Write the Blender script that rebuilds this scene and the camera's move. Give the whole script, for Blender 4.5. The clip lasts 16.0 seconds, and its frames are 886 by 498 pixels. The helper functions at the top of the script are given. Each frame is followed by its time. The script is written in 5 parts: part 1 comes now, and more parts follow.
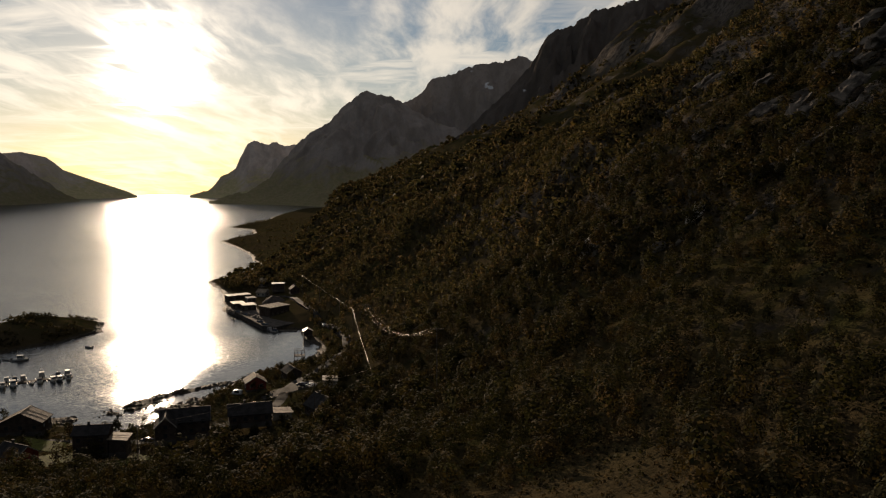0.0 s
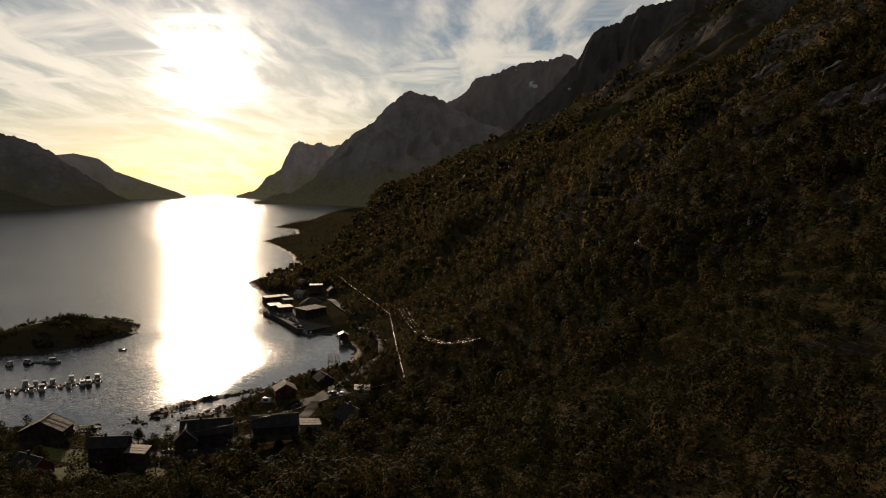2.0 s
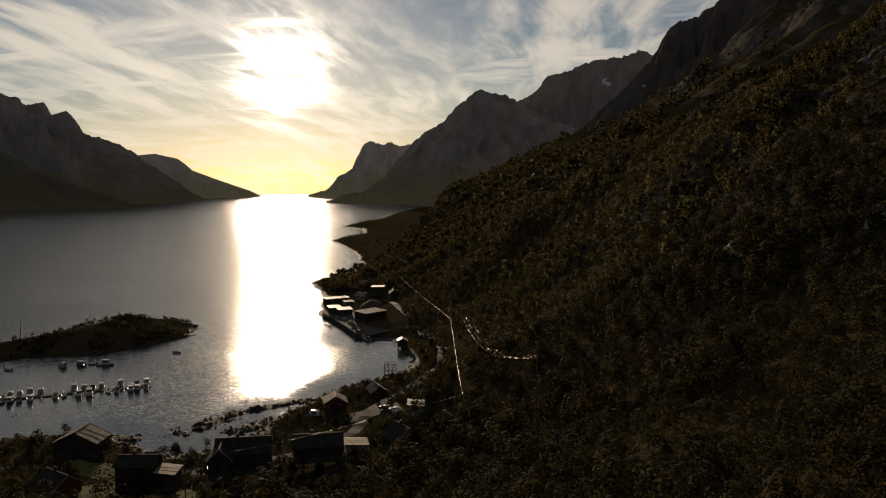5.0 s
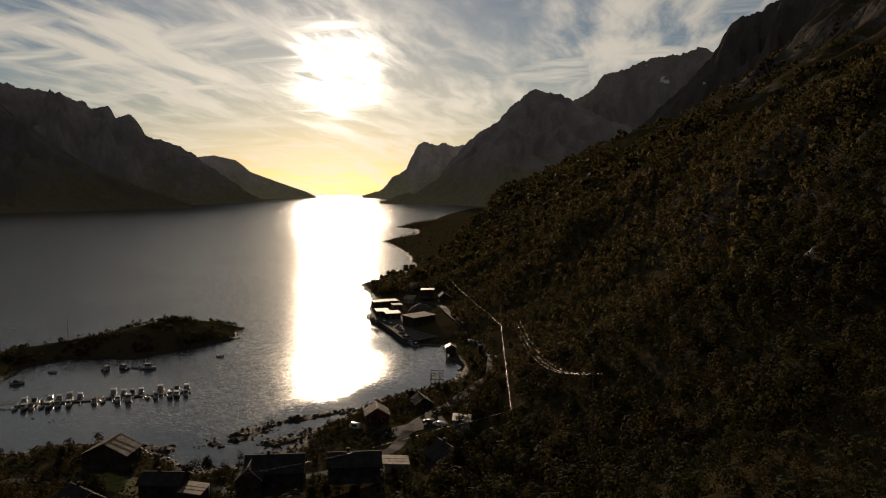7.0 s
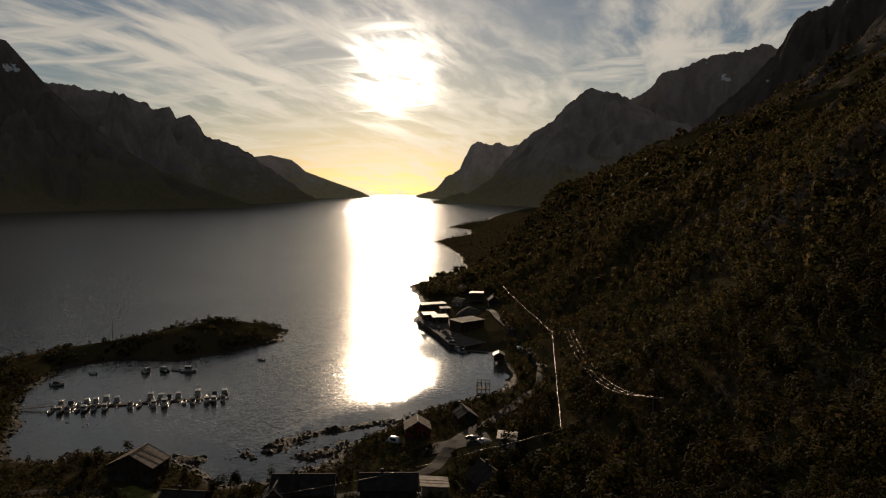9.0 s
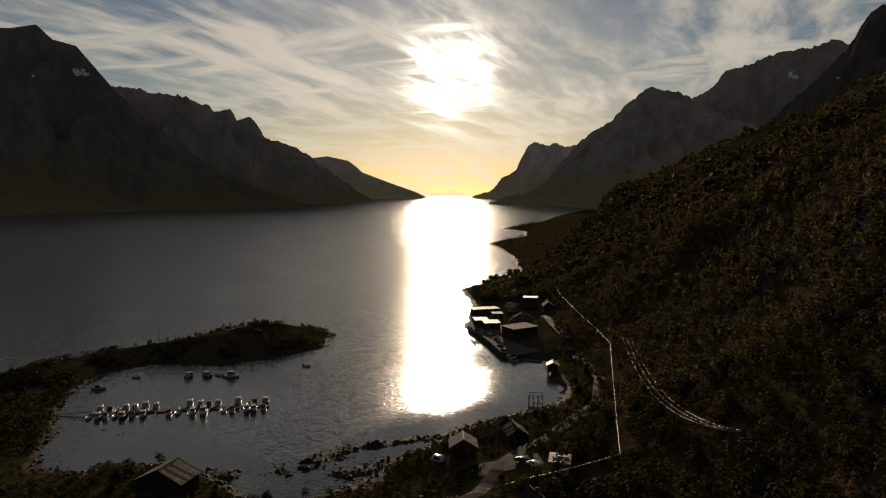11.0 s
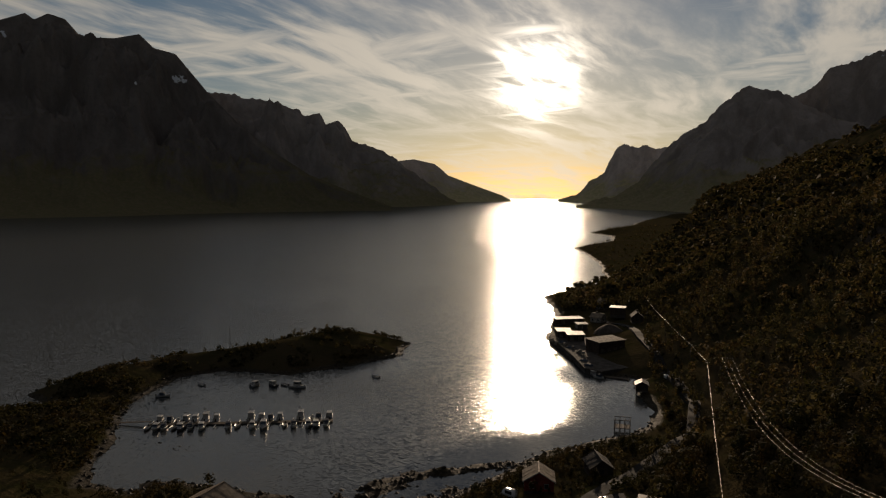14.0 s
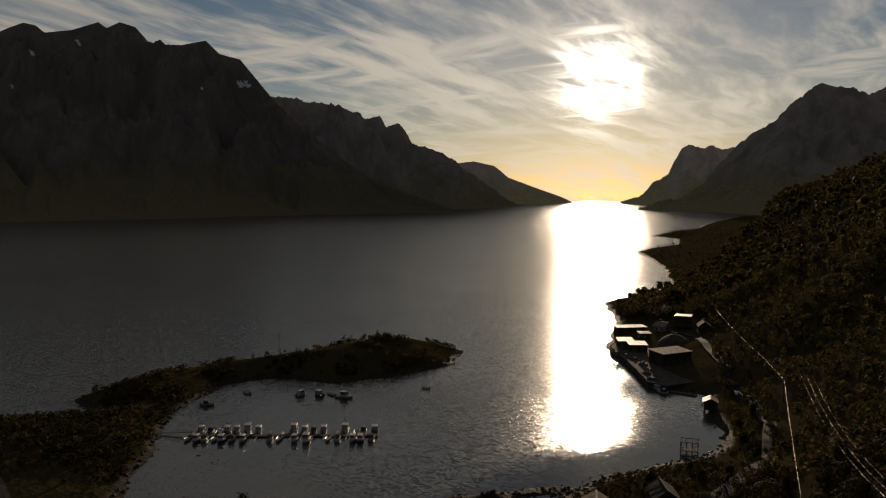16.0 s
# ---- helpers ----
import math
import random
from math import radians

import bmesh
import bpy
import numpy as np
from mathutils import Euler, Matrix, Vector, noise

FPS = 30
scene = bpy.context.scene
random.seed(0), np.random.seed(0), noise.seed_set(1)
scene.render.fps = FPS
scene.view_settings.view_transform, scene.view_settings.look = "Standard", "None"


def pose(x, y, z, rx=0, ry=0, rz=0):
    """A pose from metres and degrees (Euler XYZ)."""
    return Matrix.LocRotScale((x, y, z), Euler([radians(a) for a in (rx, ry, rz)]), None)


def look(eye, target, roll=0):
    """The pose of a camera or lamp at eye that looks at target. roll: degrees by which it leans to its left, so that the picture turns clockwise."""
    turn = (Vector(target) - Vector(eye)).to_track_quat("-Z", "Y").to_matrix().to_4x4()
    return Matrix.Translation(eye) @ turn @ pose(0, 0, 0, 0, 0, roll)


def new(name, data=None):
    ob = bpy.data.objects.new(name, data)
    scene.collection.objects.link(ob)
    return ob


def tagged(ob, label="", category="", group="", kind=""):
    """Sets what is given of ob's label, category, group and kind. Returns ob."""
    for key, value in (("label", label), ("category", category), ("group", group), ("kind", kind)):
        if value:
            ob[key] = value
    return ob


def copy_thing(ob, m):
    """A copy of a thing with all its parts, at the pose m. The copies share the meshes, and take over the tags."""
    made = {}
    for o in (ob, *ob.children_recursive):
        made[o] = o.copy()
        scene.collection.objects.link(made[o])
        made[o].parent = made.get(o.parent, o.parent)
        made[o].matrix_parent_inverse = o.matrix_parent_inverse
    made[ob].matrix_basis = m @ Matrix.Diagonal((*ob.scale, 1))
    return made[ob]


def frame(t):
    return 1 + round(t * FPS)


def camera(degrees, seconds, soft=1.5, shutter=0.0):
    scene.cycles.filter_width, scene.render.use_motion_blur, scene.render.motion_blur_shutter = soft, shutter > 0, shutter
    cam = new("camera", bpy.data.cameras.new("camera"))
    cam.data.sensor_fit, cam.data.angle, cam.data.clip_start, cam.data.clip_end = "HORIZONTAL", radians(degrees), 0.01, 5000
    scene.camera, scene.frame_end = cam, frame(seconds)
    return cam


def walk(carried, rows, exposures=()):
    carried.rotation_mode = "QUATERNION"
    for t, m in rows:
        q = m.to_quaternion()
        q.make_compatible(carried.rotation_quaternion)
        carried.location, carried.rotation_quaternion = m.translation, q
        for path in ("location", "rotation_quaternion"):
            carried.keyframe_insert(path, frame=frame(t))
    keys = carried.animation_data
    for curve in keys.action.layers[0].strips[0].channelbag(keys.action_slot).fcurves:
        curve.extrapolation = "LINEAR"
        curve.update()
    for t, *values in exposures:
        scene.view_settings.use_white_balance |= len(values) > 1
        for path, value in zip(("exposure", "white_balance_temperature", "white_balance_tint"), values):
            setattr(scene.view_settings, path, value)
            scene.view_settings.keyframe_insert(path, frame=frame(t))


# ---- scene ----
cam = camera(60.0, 16.0, soft=1.2)
PATH = [
    (0, (-1.673, -21.723, 79.028), (-1.688, -19.728, 78.878), -0.0),
    (0.5, (-1.153, -17.716, 79.084), (-1.196, -15.721, 78.937), 0.2),
    (1, (-0.699, -13.58, 78.928), (-0.772, -11.587, 78.777), -0.0),
    (1.5, (-0.408, -9.476, 78.83), (-0.508, -7.484, 78.681), 0.0),
    (2, (0.006, -5.386, 78.662), (-0.123, -3.396, 78.512), -0.1),
    (2.5, (0.183, -1.364, 78.515), (0.026, 0.624, 78.365), -0.1),
    (3, (0.447, 2.616, 78.362), (0.263, 4.602, 78.212), -0.2),
    (3.5, (0.722, 6.423, 78.305), (0.508, 8.406, 78.156), -0.2),
    (4, (0.915, 10.252, 78.243), (0.67, 12.231, 78.093), -0.1),
    (6.5, (0.186, 30.649, 77.927), (-0.227, 32.6, 77.778), -0.1),
    (7, (-0.125, 34.78, 77.852), (-0.573, 36.724, 77.703), -0.1),
    (7.5, (-0.465, 39.011, 77.861), (-0.946, 40.947, 77.712), -0.1),
    (8, (-0.879, 43.092, 77.839), (-1.394, 45.019, 77.69), 0.0),
    (8.5, (-1.288, 47.054, 77.825), (-1.836, 48.972, 77.676), 0.0),
    (9, (-1.597, 50.72, 77.83), (-2.179, 52.627, 77.681), 0.1),
    (11.5, (-5.189, 70.479, 77.772), (-5.943, 72.326, 77.627), 0.1),
    (12, (-5.97, 74.053, 77.707), (-6.758, 75.886, 77.564), 0.1),
    (12.5, (-6.887, 77.649, 77.538), (-7.71, 79.467, 77.395), 0.3),
    (13, (-7.913, 81.401, 77.46), (-8.77, 83.202, 77.318), 0.2),
    (13.5, (-8.997, 85.128, 77.407), (-9.887, 86.913, 77.266), 0.3),
    (14, (-10.077, 88.871, 77.403), (-11.0, 90.64, 77.263), 0.3),
    (14.5, (-11.108, 92.653, 77.477), (-12.066, 94.403, 77.338), 0.3),
    (15, (-12.338, 96.194, 77.481), (-13.33, 97.926, 77.343), 0.3),
    (15.5, (-13.584, 99.8, 77.55), (-14.61, 101.512, 77.413), 0.2),
    (16, (-14.804, 103.476, 77.6), (-15.862, 105.167, 77.465), 0.2),
]
walk(cam, [(t, look(eye, target, roll)) for t, eye, target, roll in PATH],
     exposures=[(0, 0.86, 6850, 17), (3.5, 0.62, 6850, 17), (7, 0.42, 6850, 17), (12, 0.20, 6850, 17), (16, 0.10, 6850, 17)])

# ---- light ----
SUN_AZ, SUN_EL = -20.7, 8.8
_a, _e = radians(SUN_AZ), radians(SUN_EL)
SUN_DIR = Vector((math.sin(_a) * math.cos(_e), math.cos(_a) * math.cos(_e), math.sin(_e)))
sun = new("sun", bpy.data.lights.new("sun", "SUN"))
sun.data.energy, sun.data.angle, sun.data.color = 2.4, radians(0.6), (1.0, 0.80, 0.56)
sun.matrix_world = look(SUN_DIR * 500, (0, 0, 0))


class Nodes:
    """Short hand for building a node tree."""

    def __init__(self, tree):
        self.t = tree
        tree.nodes.clear()

    def add(self, kind, inputs=None, **settings):
        n = self.t.nodes.new(kind)
        for key, value in settings.items():
            setattr(n, key, value)
        for key, value in (inputs or {}).items():
            if isinstance(value, bpy.types.NodeSocket):
                self.t.links.new(value, n.inputs[key])
            else:
                n.inputs[key].default_value = value
        return n

    def math(self, op, a, b=0.0, clamp=False):
        return self.add("ShaderNodeMath", {0: a, 1: b}, operation=op, use_clamp=clamp).outputs[0]

    def mix(self, fac, a, b, blend="MIX"):
        return self.add("ShaderNodeMix", {0: fac, 6: a, 7: b}, data_type="RGBA", blend_type=blend).outputs[2]

    def ramp(self, fac, lo, hi, out_lo=0.0, out_hi=1.0):
        return self.add("ShaderNodeMapRange", {0: fac, 1: lo, 2: hi, 3: out_lo, 4: out_hi}, interpolation_type="SMOOTHSTEP").outputs[0]

    def noise(self, vec, scale, detail=4.0, rough=0.55, distort=0.0):
        return self.add("ShaderNodeTexNoise", {"Vector": vec, "Scale": scale, "Detail": detail, "Roughness": rough, "Distortion": distort}).outputs[0]


def make_world():
    w = bpy.data.worlds.new("evening_sky")
    scene.world = w
    w.use_nodes = True
    n = Nodes(w.node_tree)
    vec = n.add("ShaderNodeTexCoord").outputs["Generated"]
    sky = n.add("ShaderNodeTexSky", sky_type="NISHITA", sun_disc=False, sun_elevation=_e, sun_rotation=_a, air_density=1.0, dust_density=0.25, ozone_density=2.2).outputs[0]
    sky = n.mix(1.0, sky, (SKY * 0.97, SKY, SKY * 1.03, 1), "MULTIPLY")
    sep = n.add("ShaderNodeSeparateXYZ", {0: vec})
    up = n.math("MAXIMUM", sep.outputs[2], 0.0)
    # a flat cloud deck seen in perspective: feathered streaks, broken into banks
    div = n.math("ADD", up, 0.10)
    px = n.math("DIVIDE", sep.outputs[0], div)
    py = n.math("DIVIDE", sep.outputs[1], div)
    deck = n.add("ShaderNodeCombineXYZ", {0: px, 1: py, 2: 0.0}).outputs[0]
    drift = n.add("ShaderNodeTexNoise", {"Vector": deck, "Scale": 0.8, "Detail": 3.0}).outputs["Color"]
    drift = n.add("ShaderNodeVectorMath", {0: drift, 1: (0.5, 0.5, 0.5)}, operation="SUBTRACT").outputs[0]
    bent = n.add("ShaderNodeVectorMath", {0: drift, 1: (0.45, 0.45, 0.0), 2: deck}, operation="MULTIPLY_ADD").outputs[0]
    turned = n.add("ShaderNodeMapping", {"Vector": bent, "Rotation": (0, 0, radians(-28)), "Scale": (2.3, 0.55, 1)}).outputs[0]
    wisps = n.noise(turned, 1.7, 8, 0.58, 0.1)
    across = n.add("ShaderNodeMapping", {"Vector": bent, "Rotation": (0, 0, radians(14)), "Scale": (0.45, 1.7, 1), "Location": (1.3, 4.2, 0)}).outputs[0]
    streaks = n.noise(across, 1.5, 8, 0.58, 0.1)
    turned2 = n.add("ShaderNodeMapping", {"Vector": deck, "Rotation": (0, 0, radians(66)), "Scale": (1.5, 0.6, 1), "Location": (3.1, 1.7, 0)}).outputs[0]
    banks = n.noise(turned2, 0.9, 7, 0.6, 0.3)
    thick = n.math("MULTIPLY", n.ramp(wisps, 0.36, 0.62), n.ramp(banks, 0.30, 0.56))
    thick = n.math("MAXIMUM", thick, n.math("MULTIPLY", n.ramp(streaks, 0.47, 0.70), n.ramp(up, 0.34, 0.14)))
    low = n.noise(n.add("ShaderNodeMapping", {"Vector": vec, "Scale": (2.2, 2.2, 30)}).outputs[0], 1.6, 6, 0.6, 0.4)
    band = n.math("MULTIPLY", n.ramp(low, 0.45, 0.68), n.ramp(up, 0.20, 0.03))
    cloud = n.math("MAXIMUM", thick, n.math("MULTIPLY", band, 0.65), True)
    # thin cloud lit through by the sun
    dot = n.add("ShaderNodeVectorMath", {0: vec, 1: tuple(SUN_DIR)}, operation="DOT_PRODUCT").outputs["Value"]
    dot = n.math("MAXIMUM", dot, 0.0)
    wide = n.math("MULTIPLY", n.math("POWER", dot, 10.0), 0.13)
    mid = n.math("MULTIPLY", n.math("POWER", dot, 110.0), 0.17)
    core = n.math("MULTIPLY", n.math("POWER", dot, 1500.0), 3.6)
    side = n.math("POWER", n.math("ADD", n.math("MULTIPLY", dot, 0.5), 0.5), 1.7)
    lit = n.math("ADD", n.math("ADD", wide, mid), n.math("MULTIPLY", side, 0.52))
    cloud_col = n.mix(1.0, (1.0, 0.93, 0.75, 1), n.add("ShaderNodeCombineColor", {0: lit, 1: lit, 2: lit}).outputs[0], "MULTIPLY")
    col = n.mix(n.math("MULTIPLY", cloud, 0.68), sky, cloud_col)
    glow = n.math("MULTIPLY", core, n.math("ADD", n.math("MULTIPLY", n.math("POWER", cloud, 1.6), 3.0), 0.07))
    glow = n.math("ADD", glow, n.math("MULTIPLY", mid, 0.3))
    col = n.mix(1.0, col, n.mix(1.0, (1.0, 0.93, 0.77, 1), n.add("ShaderNodeCombineColor", {0: glow, 1: glow, 2: glow}).outputs[0], "MULTIPLY"), "ADD")
    bg = n.add("ShaderNodeBackground", {"Color": col, "Strength": 1.0})
    n.add("ShaderNodeOutputWorld", {"Surface": bg.outputs[0]})


SKY = 0.032
make_world()


# ---- materials ----
def material(name):
    m = bpy.data.materials.new(name)
    m.use_nodes = True
    return m, Nodes(m.node_tree)


def finish(n, shader):
    n.add("ShaderNodeOutputMaterial", {"Surface": shader})


def rgb(c):
    return (*c, 1.0)


def plain(name, colour, rough=0.7, metal=0.0, scale=2.0, vary=0.35, bump=0.05):
    """A surface of one colour with grain and stains at two scales."""
    m, n = material(name)
    vec = n.add("ShaderNodeTexCoord").outputs["Object"]
    big = n.noise(vec, scale * 0.35, 4)
    fine = n.noise(vec, scale * 6, 5)
    dark = tuple(c * (1 - vary) for c in colour)
    light = tuple(min(1, c * (1 + vary * 0.6)) for c in colour)
    col = n.mix(n.ramp(big, 0.35, 0.65), rgb(dark), rgb(light))
    col = n.mix(n.math("MULTIPLY", n.ramp(fine, 0.4, 0.75), 0.3), col, rgb(dark))
    b = n.add("ShaderNodeBump", {"Strength": 0.4, "Distance": bump, "Height": fine}).outputs[0]
    p = n.add("ShaderNodeBsdfPrincipled", {"Base Color": col, "Roughness": rough, "Metallic": metal, "Normal": b, "Specular IOR Level": 0.5 if rough < 0.6 else 0.08})
    finish(n, p.outputs[0])
    return m


def make_ground():
    m, n = material("heath_and_rock")
    geo = n.add("ShaderNodeNewGeometry")
    pos, nor = geo.outputs["Position"], geo.outputs["Normal"]
    big = n.noise(pos, 0.018, 5, 0.6)
    mid = n.noise(pos, 0.11, 6, 0.6)
    fine = n.noise(pos, 0.9, 6, 0.65)
    grass = n.mix(n.ramp(mid, 0.35, 0.65), rgb((0.032, 0.033, 0.013)), rgb((0.060, 0.047, 0.024)))
    grass = n.mix(n.ramp(big, 0.4, 0.62), grass, rgb((0.055, 0.043, 0.024)))
    grass = n.mix(n.math("MULTIPLY", n.ramp(fine, 0.5, 0.75), 0.6), grass, rgb((0.020, 0.018, 0.009)))
    streak = n.noise(n.add("ShaderNodeMapping", {"Vector": pos, "Scale": (1, 1, 0.35)}).outputs[0], 0.16, 7, 0.65, 0.5)
    rock = n.mix(n.ramp(streak, 0.35, 0.68), rgb((0.045, 0.040, 0.036)), rgb((0.15, 0.132, 0.115)))
    steep = n.math("ADD", n.add("ShaderNodeSeparateXYZ", {0: nor}).outputs[2], n.math("MULTIPLY", n.math("SUBTRACT", streak, 0.5), 0.55))
    z = n.add("ShaderNodeSeparateXYZ", {0: pos}).outputs[2]
    slab = n.math("MULTIPLY", n.ramp(n.noise(n.add("ShaderNodeMapping", {"Vector": pos, "Rotation": (0, 0, 0.5), "Scale": (1, 0.45, 0.6)}).outputs[0], 0.035, 6, 0.6, 0.6), 0.55, 0.62), n.ramp(z, 60, 105))
    fac = n.math("MAXIMUM", n.ramp(steep, 0.80, 0.66), slab)
    shore = n.ramp(n.math("ADD", z, n.math("MULTIPLY", mid, 1.5)), 2.1, 1.2)
    col = n.mix(fac, grass, rock)
    weed = n.mix(n.ramp(fine, 0.4, 0.7), rgb((0.022, 0.018, 0.012)), rgb((0.075, 0.064, 0.050)))
    col = n.mix(shore, col, weed)
    h = n.math("ADD", n.math("MULTIPLY", fine, 0.5), n.math("MULTIPLY", mid, 2.0))
    b = n.add("ShaderNodeBump", {"Strength": 0.8, "Distance": 1.0, "Height": h}).outputs[0]
    p = n.add("ShaderNodeBsdfPrincipled", {"Base Color": col, "Roughness": n.ramp(shore, 0, 1, 1.0, 0.75), "Normal": b, "Specular IOR Level": n.ramp(shore, 0, 1, 0.0, 0.03)})
    finish(n, p.outputs[0])
    return m


def make_mountain(name, tone, grass):
    """Gullied rock over grassy lower slopes; paler tone and grass paint in distance haze."""
    m, n = material(name)
    geo = n.add("ShaderNodeNewGeometry")
    pos, nor = geo.outputs["Position"], geo.outputs["Normal"]
    gully = n.noise(n.add("ShaderNodeMapping", {"Vector": pos, "Scale": (1, 1, 0.3)}).outputs[0], 0.012, 8, 0.62, 0.3)
    patch = n.noise(pos, 0.006, 6, 0.6)
    fine = n.noise(pos, 0.06, 6, 0.7)
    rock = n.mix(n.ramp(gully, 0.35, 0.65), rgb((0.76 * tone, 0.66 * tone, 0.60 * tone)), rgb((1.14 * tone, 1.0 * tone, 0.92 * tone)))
    rock = n.mix(n.math("MULTIPLY", n.ramp(fine, 0.45, 0.7), 0.4), rock, rgb((0.62 * tone, 0.54 * tone, 0.50 * tone)))
    green = n.mix(n.ramp(fine, 0.4, 0.65), rgb((0.98 * grass, 0.90 * grass, 0.50 * grass)), rgb((1.25 * grass, 1.04 * grass, 0.66 * grass)))
    z = n.add("ShaderNodeSeparateXYZ", {0: pos}).outputs[2]
    flat = n.add("ShaderNodeSeparateXYZ", {0: nor}).outputs[2]
    low = n.math("ADD", n.ramp(z, 420, 20), n.math("MULTIPLY", n.math("SUBTRACT", patch, 0.5), 1.6))
    low = n.math("ADD", low, n.math("MULTIPLY", n.math("SUBTRACT", flat, 0.72), 1.2))
    col = n.mix(n.ramp(low, 0.1, 0.95), rock, green)
    snow = n.math("MULTIPLY", n.ramp(z, 430, 560), n.ramp(n.noise(pos, 0.011, 5, 0.55), 0.69, 0.71))
    col = n.mix(snow, col, rgb((0.72, 0.74, 0.78)))
    b = n.add("ShaderNodeBump", {"Strength": 0.7, "Distance": 9.0, "Height": n.math("ADD", n.math("MULTIPLY", gully, 1.5), n.math("MULTIPLY", fine, 0.5))}).outputs[0]
    p = n.add("ShaderNodeBsdfPrincipled", {"Base Color": col, "Roughness": 0.95, "Normal": b, "Specular IOR Level": 0.0})
    finish(n, p.outputs[0])
    return m


def make_water():
    m, n = material("fjord_water")
    pos = n.add("ShaderNodeNewGeometry").outputs["Position"]
    chop = n.add("ShaderNodeAttribute", attribute_name="chop").outputs["Fac"]
    gust = n.ramp(n.noise(pos, 0.010, 5, 0.62, 0.5), 0.32, 0.68, 0.72, 1.15)
    force = n.math("MULTIPLY", chop, gust)
    # slopes of the wind ripples, steeper along the wind, which blows up the fjord
    slopes = None
    for scale, along, over in ((0.75, 0.22, 0.12), (2.1, 0.55, 0.36), (6.1, 0.62, 0.50)):
        vec = n.add("ShaderNodeMapping", {"Vector": pos, "Rotation": (0, 0, _a), "Scale": (0.45, 1.0, 1)}).outputs[0]
        c = n.add("ShaderNodeTexNoise", {"Vector": vec, "Scale": scale, "Detail": 1.0}).outputs["Color"]
        c = n.add("ShaderNodeVectorMath", {0: c, 1: (0.5, 0.5, 0.5)}, operation="SUBTRACT").outputs[0]
        c = n.add("ShaderNodeVectorMath", {0: c, 1: (over, along, 0.0)}, operation="MULTIPLY").outputs[0]
        slopes = c if slopes is None else n.add("ShaderNodeVectorMath", {0: slopes, 1: c}, operation="ADD").outputs[0]
    slopes = n.add("ShaderNodeVectorRotate", {"Vector": slopes, "Axis": (0, 0, 1), "Angle": -_a}).outputs[0]
    slopes = n.add("ShaderNodeVectorMath", {0: slopes, "Scale": force}, operation="SCALE").outputs[0]
    normal = n.add("ShaderNodeVectorMath", {0: slopes, 1: (0.0, 0.0, 1.0)}, operation="ADD").outputs[0]
    normal = n.add("ShaderNodeVectorMath", {0: normal}, operation="NORMALIZE").outputs[0]
    p = n.add("ShaderNodeBsdfPrincipled", {"Base Color": rgb((0.040, 0.045, 0.047)), "Roughness": n.ramp(chop, 0, 1, 0.04, 0.16), "IOR": 1.333, "Normal": normal})
    finish(n, p.outputs[0])
    return m


def make_leaf(name, a, b_, c):
    m, n = material(name)
    geo = n.add("ShaderNodeNewGeometry")
    pos = geo.outputs["Position"]
    stand = n.noise(pos, 0.045, 4, 0.6)
    tree = n.noise(pos, 0.24, 2, 0.5)
    col = n.mix(n.ramp(stand, 0.38, 0.62), rgb(a), rgb(b_))
    col = n.mix(n.ramp(tree, 0.45, 0.62), col, rgb(c))
    col = n.mix(n.math("MULTIPLY", geo.outputs["Random Per Island"], 0.12), col, rgb(tuple(x * 0.45 for x in a)))
    # leaves lie along the round of the crown
    out = n.add("ShaderNodeAttribute", attribute_name="crown_round").outputs["Vector"]
    p = n.add("ShaderNodeBsdfPrincipled", {"Base Color": col, "Roughness": 0.9, "Specular IOR Level": 0.04, "Normal": out})
    t = n.add("ShaderNodeBsdfTranslucent", {"Normal": out, "Color": n.mix(1.0, col, (1.0, 0.95, 0.5, 1), "MULTIPLY")})
    s = n.add("ShaderNodeMixShader", {0: 0.33, 1: p.outputs[0], 2: t.outputs[0]})
    finish(n, s.outputs[0])
    return m


GROUND, WATER = make_ground(), make_water()
# mountains pale with distance: aerial haze put into rock and grass colour
NEAR_ROCK = make_mountain("near_mountain_rock", 0.10, 0.075)
HAZE_ROCK_SLIGHT, HAZE_ROCK_GREY = make_mountain("rock_slight_haze", 0.16, 0.13), make_mountain("rock_haze_grey", 0.30, 0.19)
HAZE_ROCK_PALE, HAZE_ROCK_PALEST = make_mountain("rock_haze_pale", 0.31, 0.23), make_mountain("rock_haze_palest", 0.55, 0.42)
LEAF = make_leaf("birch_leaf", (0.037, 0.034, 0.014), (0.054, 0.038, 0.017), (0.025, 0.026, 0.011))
# paler leaf for the farther stands: haze and sun glare painted into the colour
HAZED_LEAF = make_leaf("hazed_birch_leaf", (0.078, 0.066, 0.028), (0.108, 0.075, 0.036), (0.050, 0.048, 0.022))
HEATHER = make_leaf("heather", (0.055, 0.042, 0.020), (0.070, 0.046, 0.024), (0.036, 0.034, 0.014))
BARK = plain("bark", (0.16, 0.14, 0.12), 0.9, scale=3)


# ---- the land ----
CENTRE, EYE_Z = Vector((-3.0, 40.0, 0.0)), 78.0
NEAR = 3000.0
_rp = np.linspace(0, 4850, 2000)
_rr = _rp + np.where(_rp > NEAR, ((_rp - NEAR) / 1850) ** 2 * 11300, 0)


def drawn_in(x, y, z):
    """Far country is drawn in towards the viewer along its line of sight, so that all of it lies within the camera's range."""
    dx, dy = x - CENTRE.x, y - CENTRE.y
    r = np.maximum(np.hypot(dx, dy), 1e-6)
    k = np.interp(r, _rr, _rp) / r
    return CENTRE.x + dx * k, CENTRE.y + dy * k, EYE_Z + (z - EYE_Z) * k


